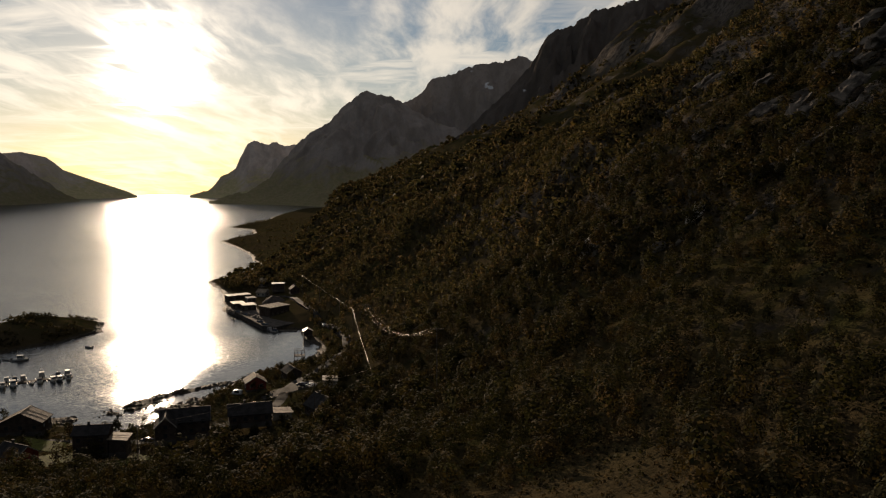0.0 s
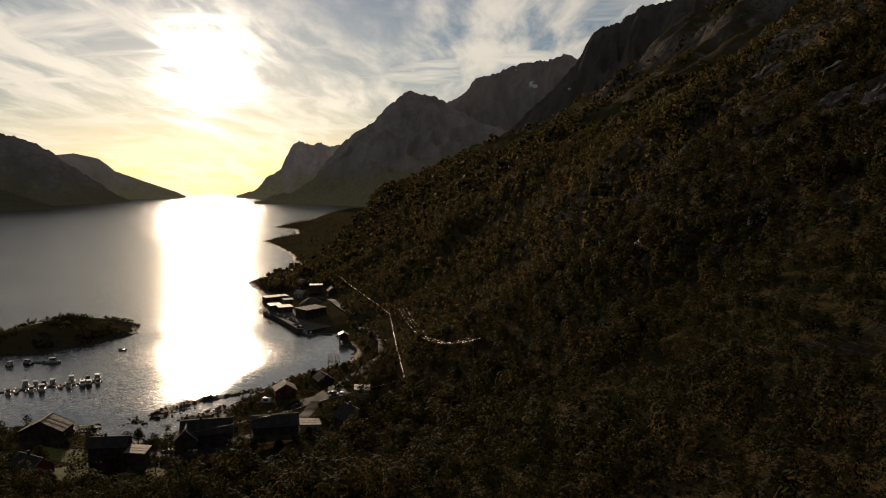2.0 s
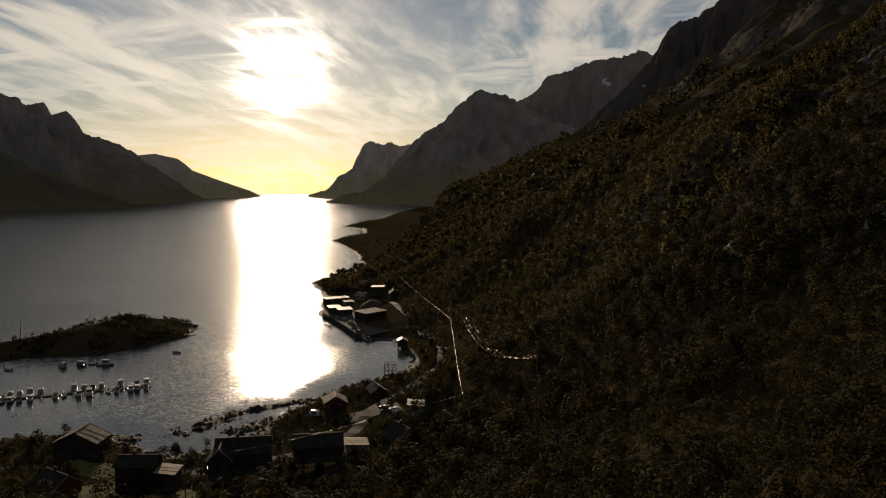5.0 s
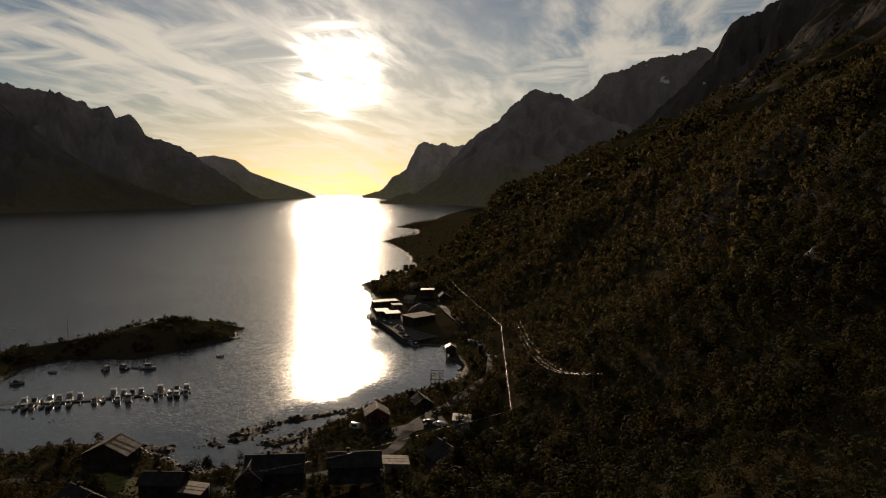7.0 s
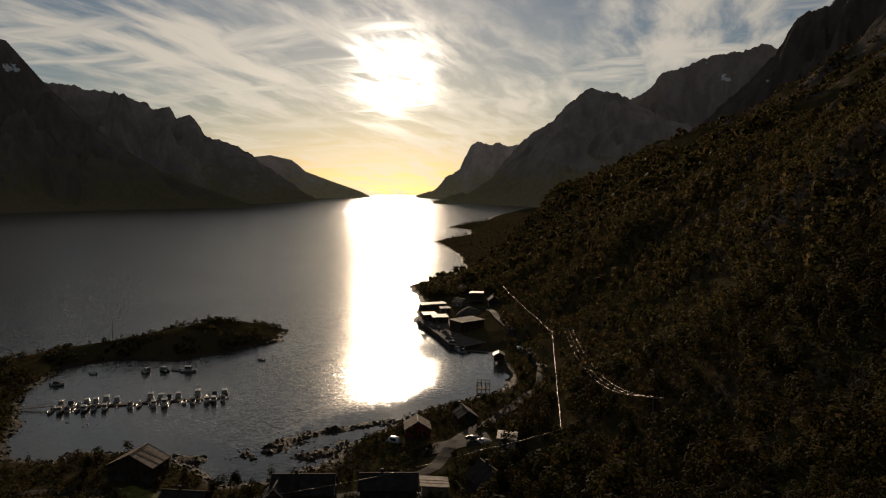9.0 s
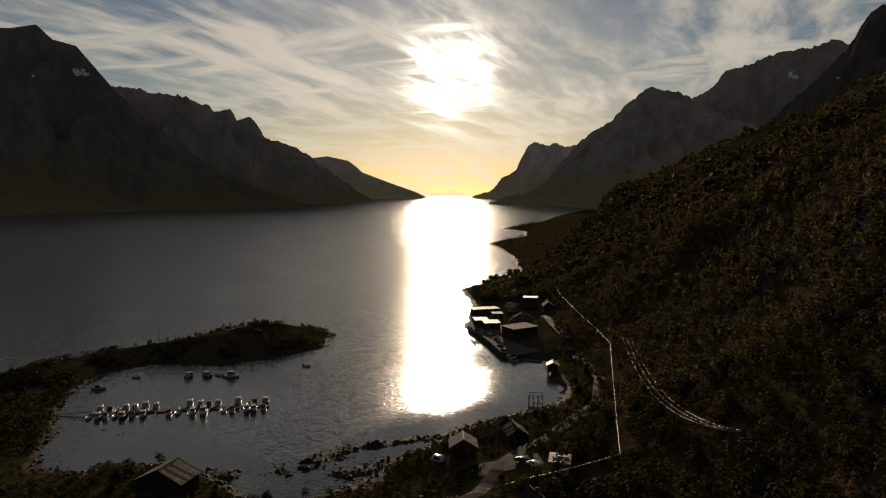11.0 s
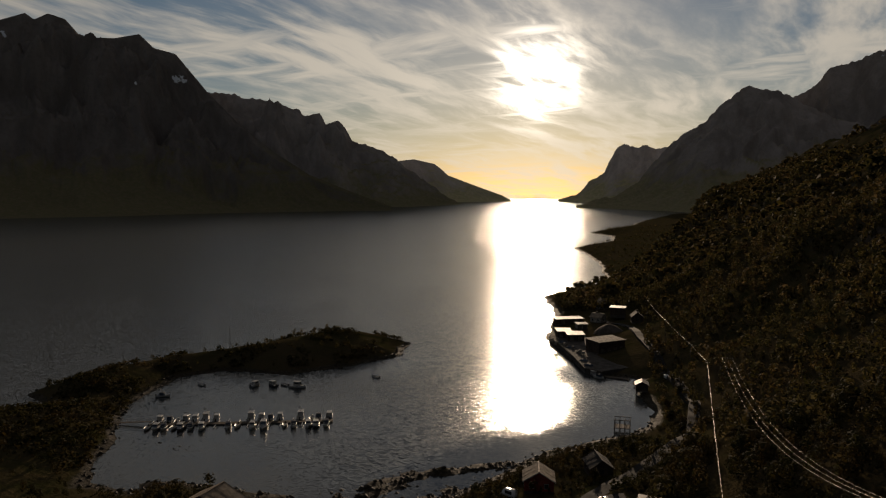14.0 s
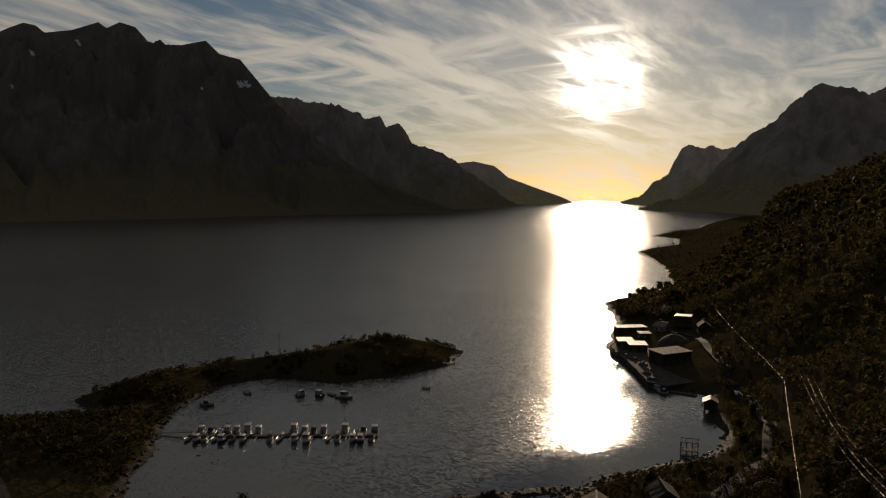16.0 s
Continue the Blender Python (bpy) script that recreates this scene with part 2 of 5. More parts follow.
def hash2(ix, iy, seed):
    h = (ix * 374761393 + iy * 668265263 + seed * 974711) & 0x7FFFFFFF
    h = ((h ^ (h >> 13)) * 1274126177) & 0x7FFFFFFF
    return ((h ^ (h >> 16)) & 0xFFFF) / 65535.0


def vnoise(x, y, seed=0):
    ix, iy = np.floor(x).astype(np.int64), np.floor(y).astype(np.int64)
    fx, fy = x - ix, y - iy
    fx, fy = fx * fx * (3 - 2 * fx), fy * fy * (3 - 2 * fy)
    a, b = hash2(ix, iy, seed), hash2(ix + 1, iy, seed)
    c, d = hash2(ix, iy + 1, seed), hash2(ix + 1, iy + 1, seed)
    return (a + (b - a) * fx) * (1 - fy) + (c + (d - c) * fx) * fy - 0.5


def fbm(x, y, octaves=5, seed=0, gain=0.5):
    out, amp = 0.0, 1.0
    for i in range(octaves):
        out = out + amp * vnoise(x, y, seed + i)
        x, y, amp = x * 2.03 + 17.1, y * 2.03 - 9.7, amp * gain
    return out


def ridged(x, y, octaves=5, seed=0):
    out, amp = 0.0, 1.0
    for i in range(octaves):
        out = out + amp * (0.5 - np.abs(2 * vnoise(x, y, seed + i)))
        x, y, amp = x * 2.1 + 5.3, y * 2.1 + 3.1, amp * 0.5
    return out


# the shore of the mainland, from the far headland past the village to the spit
SHORE = [(-640, 3300), (-560, 2500), (-470, 1900), (-480, 1658), (-405, 1560), (-345, 1350), (-358, 1185), (-285, 1021), (-243, 915), (-196, 760),
         (-211, 648), (-176, 566), (-150, 481), (-130, 446), (-106, 413), (-85, 410), (-70, 362), (-66, 336), (-77, 318), (-87, 303), (-91, 285),
         (-96, 262), (-96, 244), (-107, 228), (-116, 223), (-128, 230), (-150, 238), (-168, 234), (-172, 223), (-187, 222), (-203, 241), (-223, 264),
         (-240, 284), (-257, 318), (-249, 338), (-220, 347), (-206, 372), (-198, 404), (-210, 432), (-236, 440), (-262, 425), (-272, 383),
         (-286, 341), (-291, 307), (-285, 274), (-258, 264), (-268, 252), (-280, 240), (-330, 203), (-430, 120), (-700, -700)]
LAND = SHORE + [(4000, -700), (4000, 3300)]


def shore_distance(x, y):
    """Distance to the shore: positive on land, negative at sea."""
    best, inside = np.full(np.shape(x), 1e9), np.zeros(np.shape(x), bool)
    pts = LAND
    for i, (ax, ay) in enumerate(pts):
        bx, by = pts[(i + 1) % len(pts)]
        if i < len(SHORE) - 1:
            t = np.clip(((x - ax) * (bx - ax) + (y - ay) * (by - ay)) / ((bx - ax) ** 2 + (by - ay) ** 2), 0, 1)
            best = np.minimum(best, np.hypot(x - ax - t * (bx - ax), y - ay - t * (by - ay)))
        if ay != by:
            inside ^= ((ay > y) != (by > y)) & (x < (bx - ax) * (y - ay) / (by - ay) + ax)
    return np.where(inside, best, -best)


def soft(v, k=12.0):
    return k * np.logaddexp(0, v / k)


def step(v, lo, hi):
    t = np.clip((v - lo) / (hi - lo), 0, 1)
    return t * t * (3 - 2 * t)


def tidal_banks(x, y):
    """Long weedy banks that the ebb lays bare off the village: 1 along the middle of a bank, 0 away from it."""
    out = np.zeros(np.shape(x))
    for (ax, ay), (bx, by), w in (((-121, 246), (-112, 268), 5.5), ((-108, 274), (-90, 292), 4.0), ((-104, 250), (-98, 262), 5.0), ((-86, 300), (-74, 314), 3.5), ((-170, 229), (-134, 237), 4.5)):
        t = np.clip(((x - ax) * (bx - ax) + (y - ay) * (by - ay)) / ((bx - ax) ** 2 + (by - ay) ** 2), 0, 1)
        out = np.maximum(out, np.exp(-(np.hypot(x - ax - t * (bx - ax), y - ay - t * (by - ay)) / w) ** 2))
    return out


def land_height(x, y):
    x, y = np.asarray(x, float), np.asarray(y, float)
    d = shore_distance(x, y) + 5 * fbm(x / 22, y / 22, 4, 3)
    u = (x + 64) * 0.95 + (y - 343) * 0.313
    base = np.interp(d, [-60, -6, 0, 6, 30, 75, 110, 140, 180, 250, 400], [-9, -1.6, 0.2, 1.4, 3.6, 8, 15, 25, 33, 47, 52])
    slope = np.interp(y, [0, 380, 460, 620, 1000, 1700, 3300], [0.60, 0.58, 0.47, 0.33, 0.33, 0.14, 0.10])
    hill = slope * soft(u - 15)
    far = step(y, 2500, 1500)
    hill = hill + far * (0.5 * soft(u - 520, 60) + 0.6 * soft(u - 850, 60))
    hill = hill * step(d, 0, 30)
    spit = step(x, -180, -215) * step(y, 180, 250)
    low = np.interp(d, [-60, -6, 0, 4, 14, 40], [-9, -1.4, 0.1, 1.6, 5.2, 10.5])
    z = (base + hill) * (1 - spit) + low * spit
    rough = step(d, 2, 60)
    z = z + rough * (1 - spit) * (fbm(x / 55, y / 55, 5, 11) * 6 + step(u, 30, 260) * ridged(x / 120, y / 190, 6, 21) * 16 + step(u, 60, 140) * ridged(x / 30, y / 42, 4, 33) * 5)
    z = z + step(u, 260, 700) * ridged(x / 420, y / 420, 6, 41) * 90 * far
    reef = tidal_banks(x, y)
    z = np.where(d < 3, np.maximum(z, -0.62 + 1.0 * reef + 1.5 * reef * fbm(x / 5, y / 5, 4, 5)), z)
    return z


def spread(stops):
    """Grid lines: (from, to, step) stretches run together."""
    out = []
    for a, b, s in stops:
        out += list(np.linspace(a, b, max(1, int(round((b - a) / s))), endpoint=False))
    return np.array(out + [stops[-1][1]])


def grid_mesh(name, X, Y, Z, mat, smooth=True):
    ny, nx = X.shape
    me = bpy.data.meshes.new(name)
    idx = np.arange(nx * ny).reshape(ny, nx)
    f = np.stack([idx[:-1, :-1], idx[:-1, 1:], idx[1:, 1:], idx[1:, :-1]], -1).reshape(-1, 4)
    quads(me, np.stack([X, Y, Z], -1).reshape(-1, 3), f, smooth)
    me.materials.append(mat)
    return me


def quads(me, verts, faces, smooth=False):
    me.vertices.add(len(verts))
    me.vertices.foreach_set("co", np.ascontiguousarray(verts, np.float32).ravel())
    me.loops.add(faces.size)
    me.loops.foreach_set("vertex_index", np.ascontiguousarray(faces, np.int32).ravel())
    me.polygons.add(len(faces))
    me.polygons.foreach_set("loop_start", np.arange(0, faces.size, faces.shape[1], dtype=np.int32))
    me.polygons.foreach_set("use_smooth", np.full(len(faces), smooth))
    me.update(calc_edges=True)
    me.validate()


gx = spread([(-1500, -700, 80), (-700, -330, 12), (-330, -135, 3), (-135, -70, 1.6), (-70, 160, 3.3), (160, 400, 8), (400, 1200, 18), (1200, 2200, 60)])
gy = spread([(-1200, -200, 60), (-200, 20, 12), (20, 225, 3), (225, 320, 1.7), (320, 470, 3), (470, 760, 5), (760, 1300, 10), (1300, 3200, 22)])
X, Y = np.meshgrid(gx, gy)
Z = land_height(X, Y)
Xd, Yd, Zd = drawn_in(X, Y, Z)
ground = tagged(new("ground", grid_mesh("ground", Xd, Yd, Zd, GROUND)), "heath, scrub and bare rock hillside falling to the shore", "ground", kind="structure")

# the fjord: one sheet to the horizon
az = np.radians(np.concatenate([np.arange(-100, 40, 0.7), np.arange(40, 260.1, 4)]))
rr = np.concatenate([np.arange(20, 150, 20), np.arange(150, 520, 4.0), np.geomspace(520, 18000, 70)])
A, R = np.meshgrid(az, rr)
X, Y = CENTRE.x + R * np.sin(A), CENTRE.y + R * np.cos(A)
lee = np.exp(-(((X + 125) / 85) ** 2 + ((Y - 320) / 110) ** 2) ** 2)
chop = 1 - lee * 0.92 * (1 - step(-shore_distance(X, Y), 8, 38))
bay = np.exp(-(((X + 190) / 60) ** 2 + ((Y - 275) / 55) ** 2) ** 2)
chop = chop * (1 - 0.45 * bay) * (1 + 1.3 * step(R, 450, 2200))
Xd, Yd, Zd = drawn_in(X, Y, np.zeros_like(X))
me = grid_mesh("water", Xd, Yd, Zd, WATER)
me.attributes.new("chop", "FLOAT", "POINT").data.foreach_set("value", chop.astype(np.float32).ravel())
water = tagged(new("water", me), "wind-rippled fjord water with the low sun on it", "water", kind="structure")


# ---- mountains ----
def mountain(name, ridge, r_ridge, r_shore, label, seed, mat, rough=1.15, back=1400.0, jag=0.0):
    """A mountain round the viewer: ridge is (bearing, height angle) in degrees; r_ridge and r_shore are (bearing, metres)."""
    ridge = np.array(ridge, float)
    a = np.arange(ridge[0, 0], ridge[-1, 0], 0.09)
    el = np.interp(a, ridge[:, 0], ridge[:, 1])
    rr_ = np.array(r_ridge, float)
    rs_ = np.array(r_shore, float)
    R1 = np.interp(a, rr_[:, 0], rr_[:, 1])
    R0 = np.minimum(np.interp(a, rs_[:, 0], rs_[:, 1]), R1 * 0.97)
    top = EYE_Z + R1 * np.tan(np.radians(el))
    t = np.concatenate([np.linspace(-0.06, 1, 70), np.linspace(1.04, 1.9, 16)])
    A, T = np.meshgrid(np.radians(a), t)
    R = np.where(T <= 1, R0 + (R1 - R0) * T, R1 + (T - 1) * back)
    X, Y = CENTRE.x + R * np.sin(A), CENTRE.y + R * np.cos(A)
    prof = np.where(T <= 1, 0.30 * np.clip(T, -1, 1) + 0.70 * np.clip(T, 0, 1) ** 2.1, 1 - (T - 1) * 1.0)
    Zr = np.maximum(top[None, :], -40) * prof
    w = np.clip(T, 0, 1) * np.clip(1.6 - T, 0, 1)
    k = np.clip(top[None, :] / 600, 0, 1.6) * rough
    n1 = ridged(np.degrees(A) * 0.45 + seed + 0.8 * fbm(X / 500, Y / 500, 3, seed), T * 1.6, 6, seed)
    n2 = ridged(X / 300, Y / 300, 6, seed + 9)
    bump = (n1 * 190 + n2 * 130) * k * w
    crest = np.exp(-((T - 1) / 0.12) ** 2)
    bump = bump * (1 - crest) + crest * jag * fbm(np.degrees(A) * 4.0, T * 6, 4, seed + 3) * 40
    Zr = Zr + bump
    Zr = np.where(T < 0.0, np.minimum(Zr, -6), Zr)
    Xd, Yd, Zd = drawn_in(X, Y, Zr)
    return tagged(new(name, grid_mesh(name, Xd, Yd, Zd, mat)), label, "mountain")


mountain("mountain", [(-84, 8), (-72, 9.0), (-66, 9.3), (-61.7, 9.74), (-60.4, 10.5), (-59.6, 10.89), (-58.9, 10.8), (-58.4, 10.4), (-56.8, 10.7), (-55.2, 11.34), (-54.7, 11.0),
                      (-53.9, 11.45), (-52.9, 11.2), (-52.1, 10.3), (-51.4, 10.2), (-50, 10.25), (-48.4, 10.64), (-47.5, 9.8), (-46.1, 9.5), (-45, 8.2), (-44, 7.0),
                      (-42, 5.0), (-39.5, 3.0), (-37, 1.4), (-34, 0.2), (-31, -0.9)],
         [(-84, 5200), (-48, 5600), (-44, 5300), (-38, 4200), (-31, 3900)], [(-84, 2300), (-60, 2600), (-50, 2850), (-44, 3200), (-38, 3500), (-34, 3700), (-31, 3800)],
         "steep dark mountain with snow patches across the fjord", 5, HAZE_ROCK_SLIGHT)
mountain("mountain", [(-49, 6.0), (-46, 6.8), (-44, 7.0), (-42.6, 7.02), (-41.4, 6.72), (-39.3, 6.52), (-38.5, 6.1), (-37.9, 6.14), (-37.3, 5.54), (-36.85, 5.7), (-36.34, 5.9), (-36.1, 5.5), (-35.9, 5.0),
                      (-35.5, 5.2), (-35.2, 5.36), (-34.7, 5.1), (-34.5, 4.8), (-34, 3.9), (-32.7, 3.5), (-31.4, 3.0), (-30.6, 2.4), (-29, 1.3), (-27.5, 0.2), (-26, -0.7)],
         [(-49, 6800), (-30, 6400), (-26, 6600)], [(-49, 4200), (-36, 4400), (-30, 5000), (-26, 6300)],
         "jagged twin-peaked mountain sloping to the fjord", 17, HAZE_ROCK_GREY, jag=0.5)
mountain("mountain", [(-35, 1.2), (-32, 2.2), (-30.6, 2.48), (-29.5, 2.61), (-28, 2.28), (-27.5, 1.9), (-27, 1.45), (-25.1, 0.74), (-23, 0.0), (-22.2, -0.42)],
         [(-35, 9500), (-22, 10500)], [(-35, 8000), (-26, 8600), (-22, 10200)], "far rounded headland at the fjord's mouth", 29, HAZE_ROCK_PALEST, 0.5)
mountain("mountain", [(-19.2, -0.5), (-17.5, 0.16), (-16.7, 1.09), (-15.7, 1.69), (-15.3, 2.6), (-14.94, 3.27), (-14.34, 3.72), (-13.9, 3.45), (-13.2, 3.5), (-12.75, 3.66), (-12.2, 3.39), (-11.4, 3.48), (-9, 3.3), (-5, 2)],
         [(-19.2, 10500), (-5, 9500)], [(-19.2, 10200), (-16, 8600), (-5, 8000)], "far headland with a notched crest", 37, HAZE_ROCK_PALEST, 0.6, jag=0.8)
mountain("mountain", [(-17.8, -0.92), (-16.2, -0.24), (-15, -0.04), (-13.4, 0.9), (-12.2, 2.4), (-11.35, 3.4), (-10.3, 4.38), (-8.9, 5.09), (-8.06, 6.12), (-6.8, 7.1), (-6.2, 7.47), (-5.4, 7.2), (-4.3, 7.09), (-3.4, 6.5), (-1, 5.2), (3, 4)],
         [(-17.8, 5300), (-11, 6300), (3, 6700)], [(-17.8, 5100), (-13, 4500), (-9, 3800), (3, 3200)], "pointed dark mountain above the fjord", 43, HAZE_ROCK_PALE, 0.8, jag=0.5)
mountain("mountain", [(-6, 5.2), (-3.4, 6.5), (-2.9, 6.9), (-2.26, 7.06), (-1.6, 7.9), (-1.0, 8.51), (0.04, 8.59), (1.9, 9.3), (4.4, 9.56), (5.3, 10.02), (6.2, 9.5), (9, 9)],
         [(-6, 8000), (9, 8000)], [(-6, 5500), (9, 5000)], "craggy mountain crest behind the valley", 53, HAZE_ROCK_GREY, 0.8, jag=0.7)
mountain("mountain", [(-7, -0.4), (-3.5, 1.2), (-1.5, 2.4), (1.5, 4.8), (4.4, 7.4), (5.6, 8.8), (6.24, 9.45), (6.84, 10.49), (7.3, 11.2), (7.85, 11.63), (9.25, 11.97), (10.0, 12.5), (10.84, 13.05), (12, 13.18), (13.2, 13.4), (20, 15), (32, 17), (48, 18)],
         [(-7, 3600), (6, 4000), (13, 3500), (48, 2600)], [(-7, 3000), (6, 2400), (13, 2000), (48, 1500)], "steep craggy mountainside rising over the hill", 61, NEAR_ROCK, 1.0, jag=0.4)


# ---- woods ----
def tree_template(rng, leaves, size, shrub=False):
    """Leaf quads of a round-headed birch one unit tall: a full crown with lobes standing out of it."""
    lobes = [(0.0, 0.0, 0.50 if not shrub else 0.42, 0.23 if not shrub else 0.34)]
    for i in range(6):
        h = rng.uniform(0.30, 0.82) if not shrub else rng.uniform(0.25, 0.6)
        spread_ = 0.24 * (1.15 - h) if not shrub else 0.45
        a_ = i * 1.05 + rng.uniform(-0.4, 0.4)
        lobes.append((math.cos(a_) * spread_ * rng.uniform(0.6, 1), math.sin(a_) * spread_ * rng.uniform(0.6, 1), h, rng.uniform(0.12, 0.19)))
    weight = np.array([l[3] ** 2 for l in lobes])
    pick = rng.choice(len(lobes), leaves, p=weight / weight.sum())
    v, rounds = [], []
    for i in range(leaves):
        lx, ly, lz, lr = lobes[pick[i]]
        d = rng.normal(size=3)
        d[2] += 0.35
        d /= np.linalg.norm(d)
        c = np.array([lx, ly, lz]) + d * lr * rng.uniform(0.86, 1.06) * np.array([1, 1, 1.45])
        q = rng.normal(size=3) * 0.26 + d + (c - np.array([0, 0, 0.42])) * 1.6
        q /= np.linalg.norm(q)
        s = np.cross(q, rng.normal(size=3))
        s /= np.linalg.norm(s)
        t_ = np.cross(q, s)
        w = size * rng.uniform(0.7, 1.3)
        v += [c - s * w, c - t_ * w * 0.75, c + s * w, c + t_ * w * 0.75]
        r = d * 0.8 + (c - np.array([0, 0, 0.42])) * 2.2 + q * 0.25
        rounds += [r / np.linalg.norm(r)] * 4
    return np.array(v), np.array(rounds)


def leaf_mesh(name, v, rounds, mat):
    me = bpy.data.meshes.new(name)
    quads(me, v, np.arange(len(v)).reshape(-1, 4))
    me.attributes.new("crown_round", "FLOAT_VECTOR", "POINT").data.foreach_set("vector", np.ascontiguousarray(rounds, np.float32).ravel())
    me.materials.append(mat)
    return me


def wood(name, x, y, tall, templates, mat, label, category, rng):
    z = land_height(x, y)
    xd, yd, zd = drawn_in(x, y, z)
    parts_, rounds = [], []
    pick = rng.integers(0, len(templates), len(x))
    for k, (tpl, rnd) in enumerate(templates):
        sel = np.where(pick == k)[0]
        ang = rng.uniform(0, 6.283, len(sel))
        ca, sa = np.cos(ang)[:, None], np.sin(ang)[:, None]
        h = tall[sel][:, None]
        wide_ = h * rng.uniform(0.85, 1.35, len(sel))[:, None]
        vx = (tpl[None, :, 0] * ca - tpl[None, :, 1] * sa) * wide_ + xd[sel][:, None]
        vy = (tpl[None, :, 0] * sa + tpl[None, :, 1] * ca) * wide_ + yd[sel][:, None]
        vz = tpl[None, :, 2] * h + zd[sel][:, None] - 0.15
        parts_.append(np.stack([vx, vy, vz], -1).reshape(-1, 3))
        nz = np.broadcast_to(rnd[None, :, 2], vx.shape)
        rounds.append(np.stack([rnd[None, :, 0] * ca - rnd[None, :, 1] * sa, rnd[None, :, 0] * sa + rnd[None, :, 1] * ca, nz], -1).reshape(-1, 3))
    me = leaf_mesh(name, np.concatenate(parts_), np.concatenate(rounds), mat)
    return tagged(new(name, me), label, category, kind="stuff")


def scatter(rng, x0, x1, y0, y1, gap):
    xs, ys = np.arange(x0, x1, gap), np.arange(y0, y1, gap)
    X, Y = np.meshgrid(xs, ys)
    x = X.ravel() + rng.uniform(-0.5, 0.5, X.size) * gap
    y = Y.ravel() + rng.uniform(-0.5, 0.5, X.size) * gap
    return x, y


def wooded(x, y, rng):
    """Where trees stand: not in the village, the heath, the sea or on bare rock."""
    d = shore_distance(x, y)
    u = (x + 64) * 0.95 + (y - 343) * 0.313
    ok = (d > np.where(x < -195, 2.5, 5.0)) & (x < 75 + 0.66 * (y + 22)) & (y > 20)
    heath = (y < 94 + 0.9 * np.maximum(0, -13 - x) + 12 * fbm(x / 12, y / 12, 2, 8)) & (x < 26) & (x > -64 + 14 * fbm(x / 20, y / 20, 2, 9))
    village = (x > -215) & (x < -40 - 0.12 * (y - 200)) & (y > 165) & (y < 345)
    quay = (x < -85 - 0.27 * (y - 430)) & (y > 405) & (y < 560)
    thin = fbm(x / 40, y / 40, 3, 71)
    keep = rng.uniform(0, 1, len(x))
    bare = (u > 240) & (thin < 0.12)
    spit = (x < -195) & (y > 225)
    slabs = (u > 75) & (fbm(x / 26, y / 48, 3, 91) > 0.45)
    ok &= ~heath & ~quay & ~bare & ~slabs & (thin > -0.48)
    ok &= ~village | (keep < 0.40 + 0.3 * (thin > 0.05))
    ok &= ~spit | (keep < 0.22)
    for (ax, ay), (bx, by), w in LINES:
        t = np.clip(((x - ax) * (bx - ax) + (y - ay) * (by - ay)) / ((bx - ax) ** 2 + (by - ay) ** 2), 0, 1)
        ok &= np.hypot(x - ax - t * (bx - ax), y - ay - t * (by - ay)) > w
    return ok


# power lines and roads keep their strips clear of trees
LINES = [((-104, 511), (-64, 413), 2), ((-64, 413), (-52, 381), 2), ((-52, 381), (-30, 250), 2.4), ((-30, 250), (-45, 222), 2), ((-18, 255), (-5, 197), 1.5),
         ((-124, 208), (-95, 206), 4), ((-95, 206), (-62, 240), 4), ((-62, 240), (-61, 262), 9), ((-61, 262), (-48, 325), 1.4), ((-121, 176), (-109, 193), 7), ((-93, 178), (-88, 191), 5), ((-134, 206), (-116, 201), 5)]
rng = np.random.default_rng(4)
near_t = [tree_template(rng, 290, 0.031) for i in range(6)]
next_t = [tree_template(rng, 150, 0.045) for i in range(5)]
mid_t = [tree_template(rng, 40, 0.088) for i in range(5)]
far_t = [tree_template(rng, 14, 0.24) for i in range(4)]
shrub_t = [tree_template(rng, 26, 0.16, True) for i in range(4)]


def stand(x0, x1, y0, y1, gap, templates, lo, hi, label, mat=LEAF):
    x, y = scatter(rng, x0, x1, y0, y1, gap)
    ok = wooded(x, y, rng)
    x, y = x[ok], y[ok]
    tall = (lo + (hi - lo) * rng.uniform(0, 1, len(x)) ** 1.4 * 1.25) * (0.75 + 0.6 * (fbm(x / 30, y / 30, 3, 5) + 0.4))
    tall = tall * np.where(rng.uniform(0, 1, len(x)) < 0.14, 1.4, 1.0)
    tall = np.where((x < -195) & (y > 225), tall * 0.5, tall)
    tall = np.where((x > -215) & (x < -45) & (y > 186) & (y < 345), tall * 0.55, tall)
    return wood("birch_wood", x, y, tall, templates, mat, label, "trees", rng)


stand(-215, 130, 40, 185, 3.9, near_t, 4.0, 7.6, "dense mountain birch scrub on the slope")
stand(-215, 250, 185, 300, 3.8, next_t, 3.8, 7.2, "mountain birch wood above the village")
# stands beyond 300 m take the leaf with haze in its colour
stand(-330, 330, 300, 620, 4.2, mid_t, 3.6, 6.6, "birch wood over the far village, haze and glare painted in", HAZED_LEAF)
stand(-400, -215, 120, 300, 3.4, mid_t, 3.0, 5.0, "low birch scrub on the spit")
stand(-480, 800, 620, 1900, 6.8, far_t, 3.4, 7.5, "distant birch wood on the lower hillside, haze painted into its leaves", HAZED_LEAF)
low_t = [tree_template(rng, 13, 0.22, True) for i in range(5)]
x, y = scatter(rng, -100, 50, 45, 148, 1.25)
wood("heath_shrubs", x, y, rng.uniform(0.2, 0.95, len(x)) ** 1.3, low_t, HEATHER, "low brown heather and dwarf shrubs", "shrubs", rng)
x, y = scatter(rng, 20, 230, 110, 420, 2.3)
u = (x + 64) * 0.95 + (y - 343) * 0.313
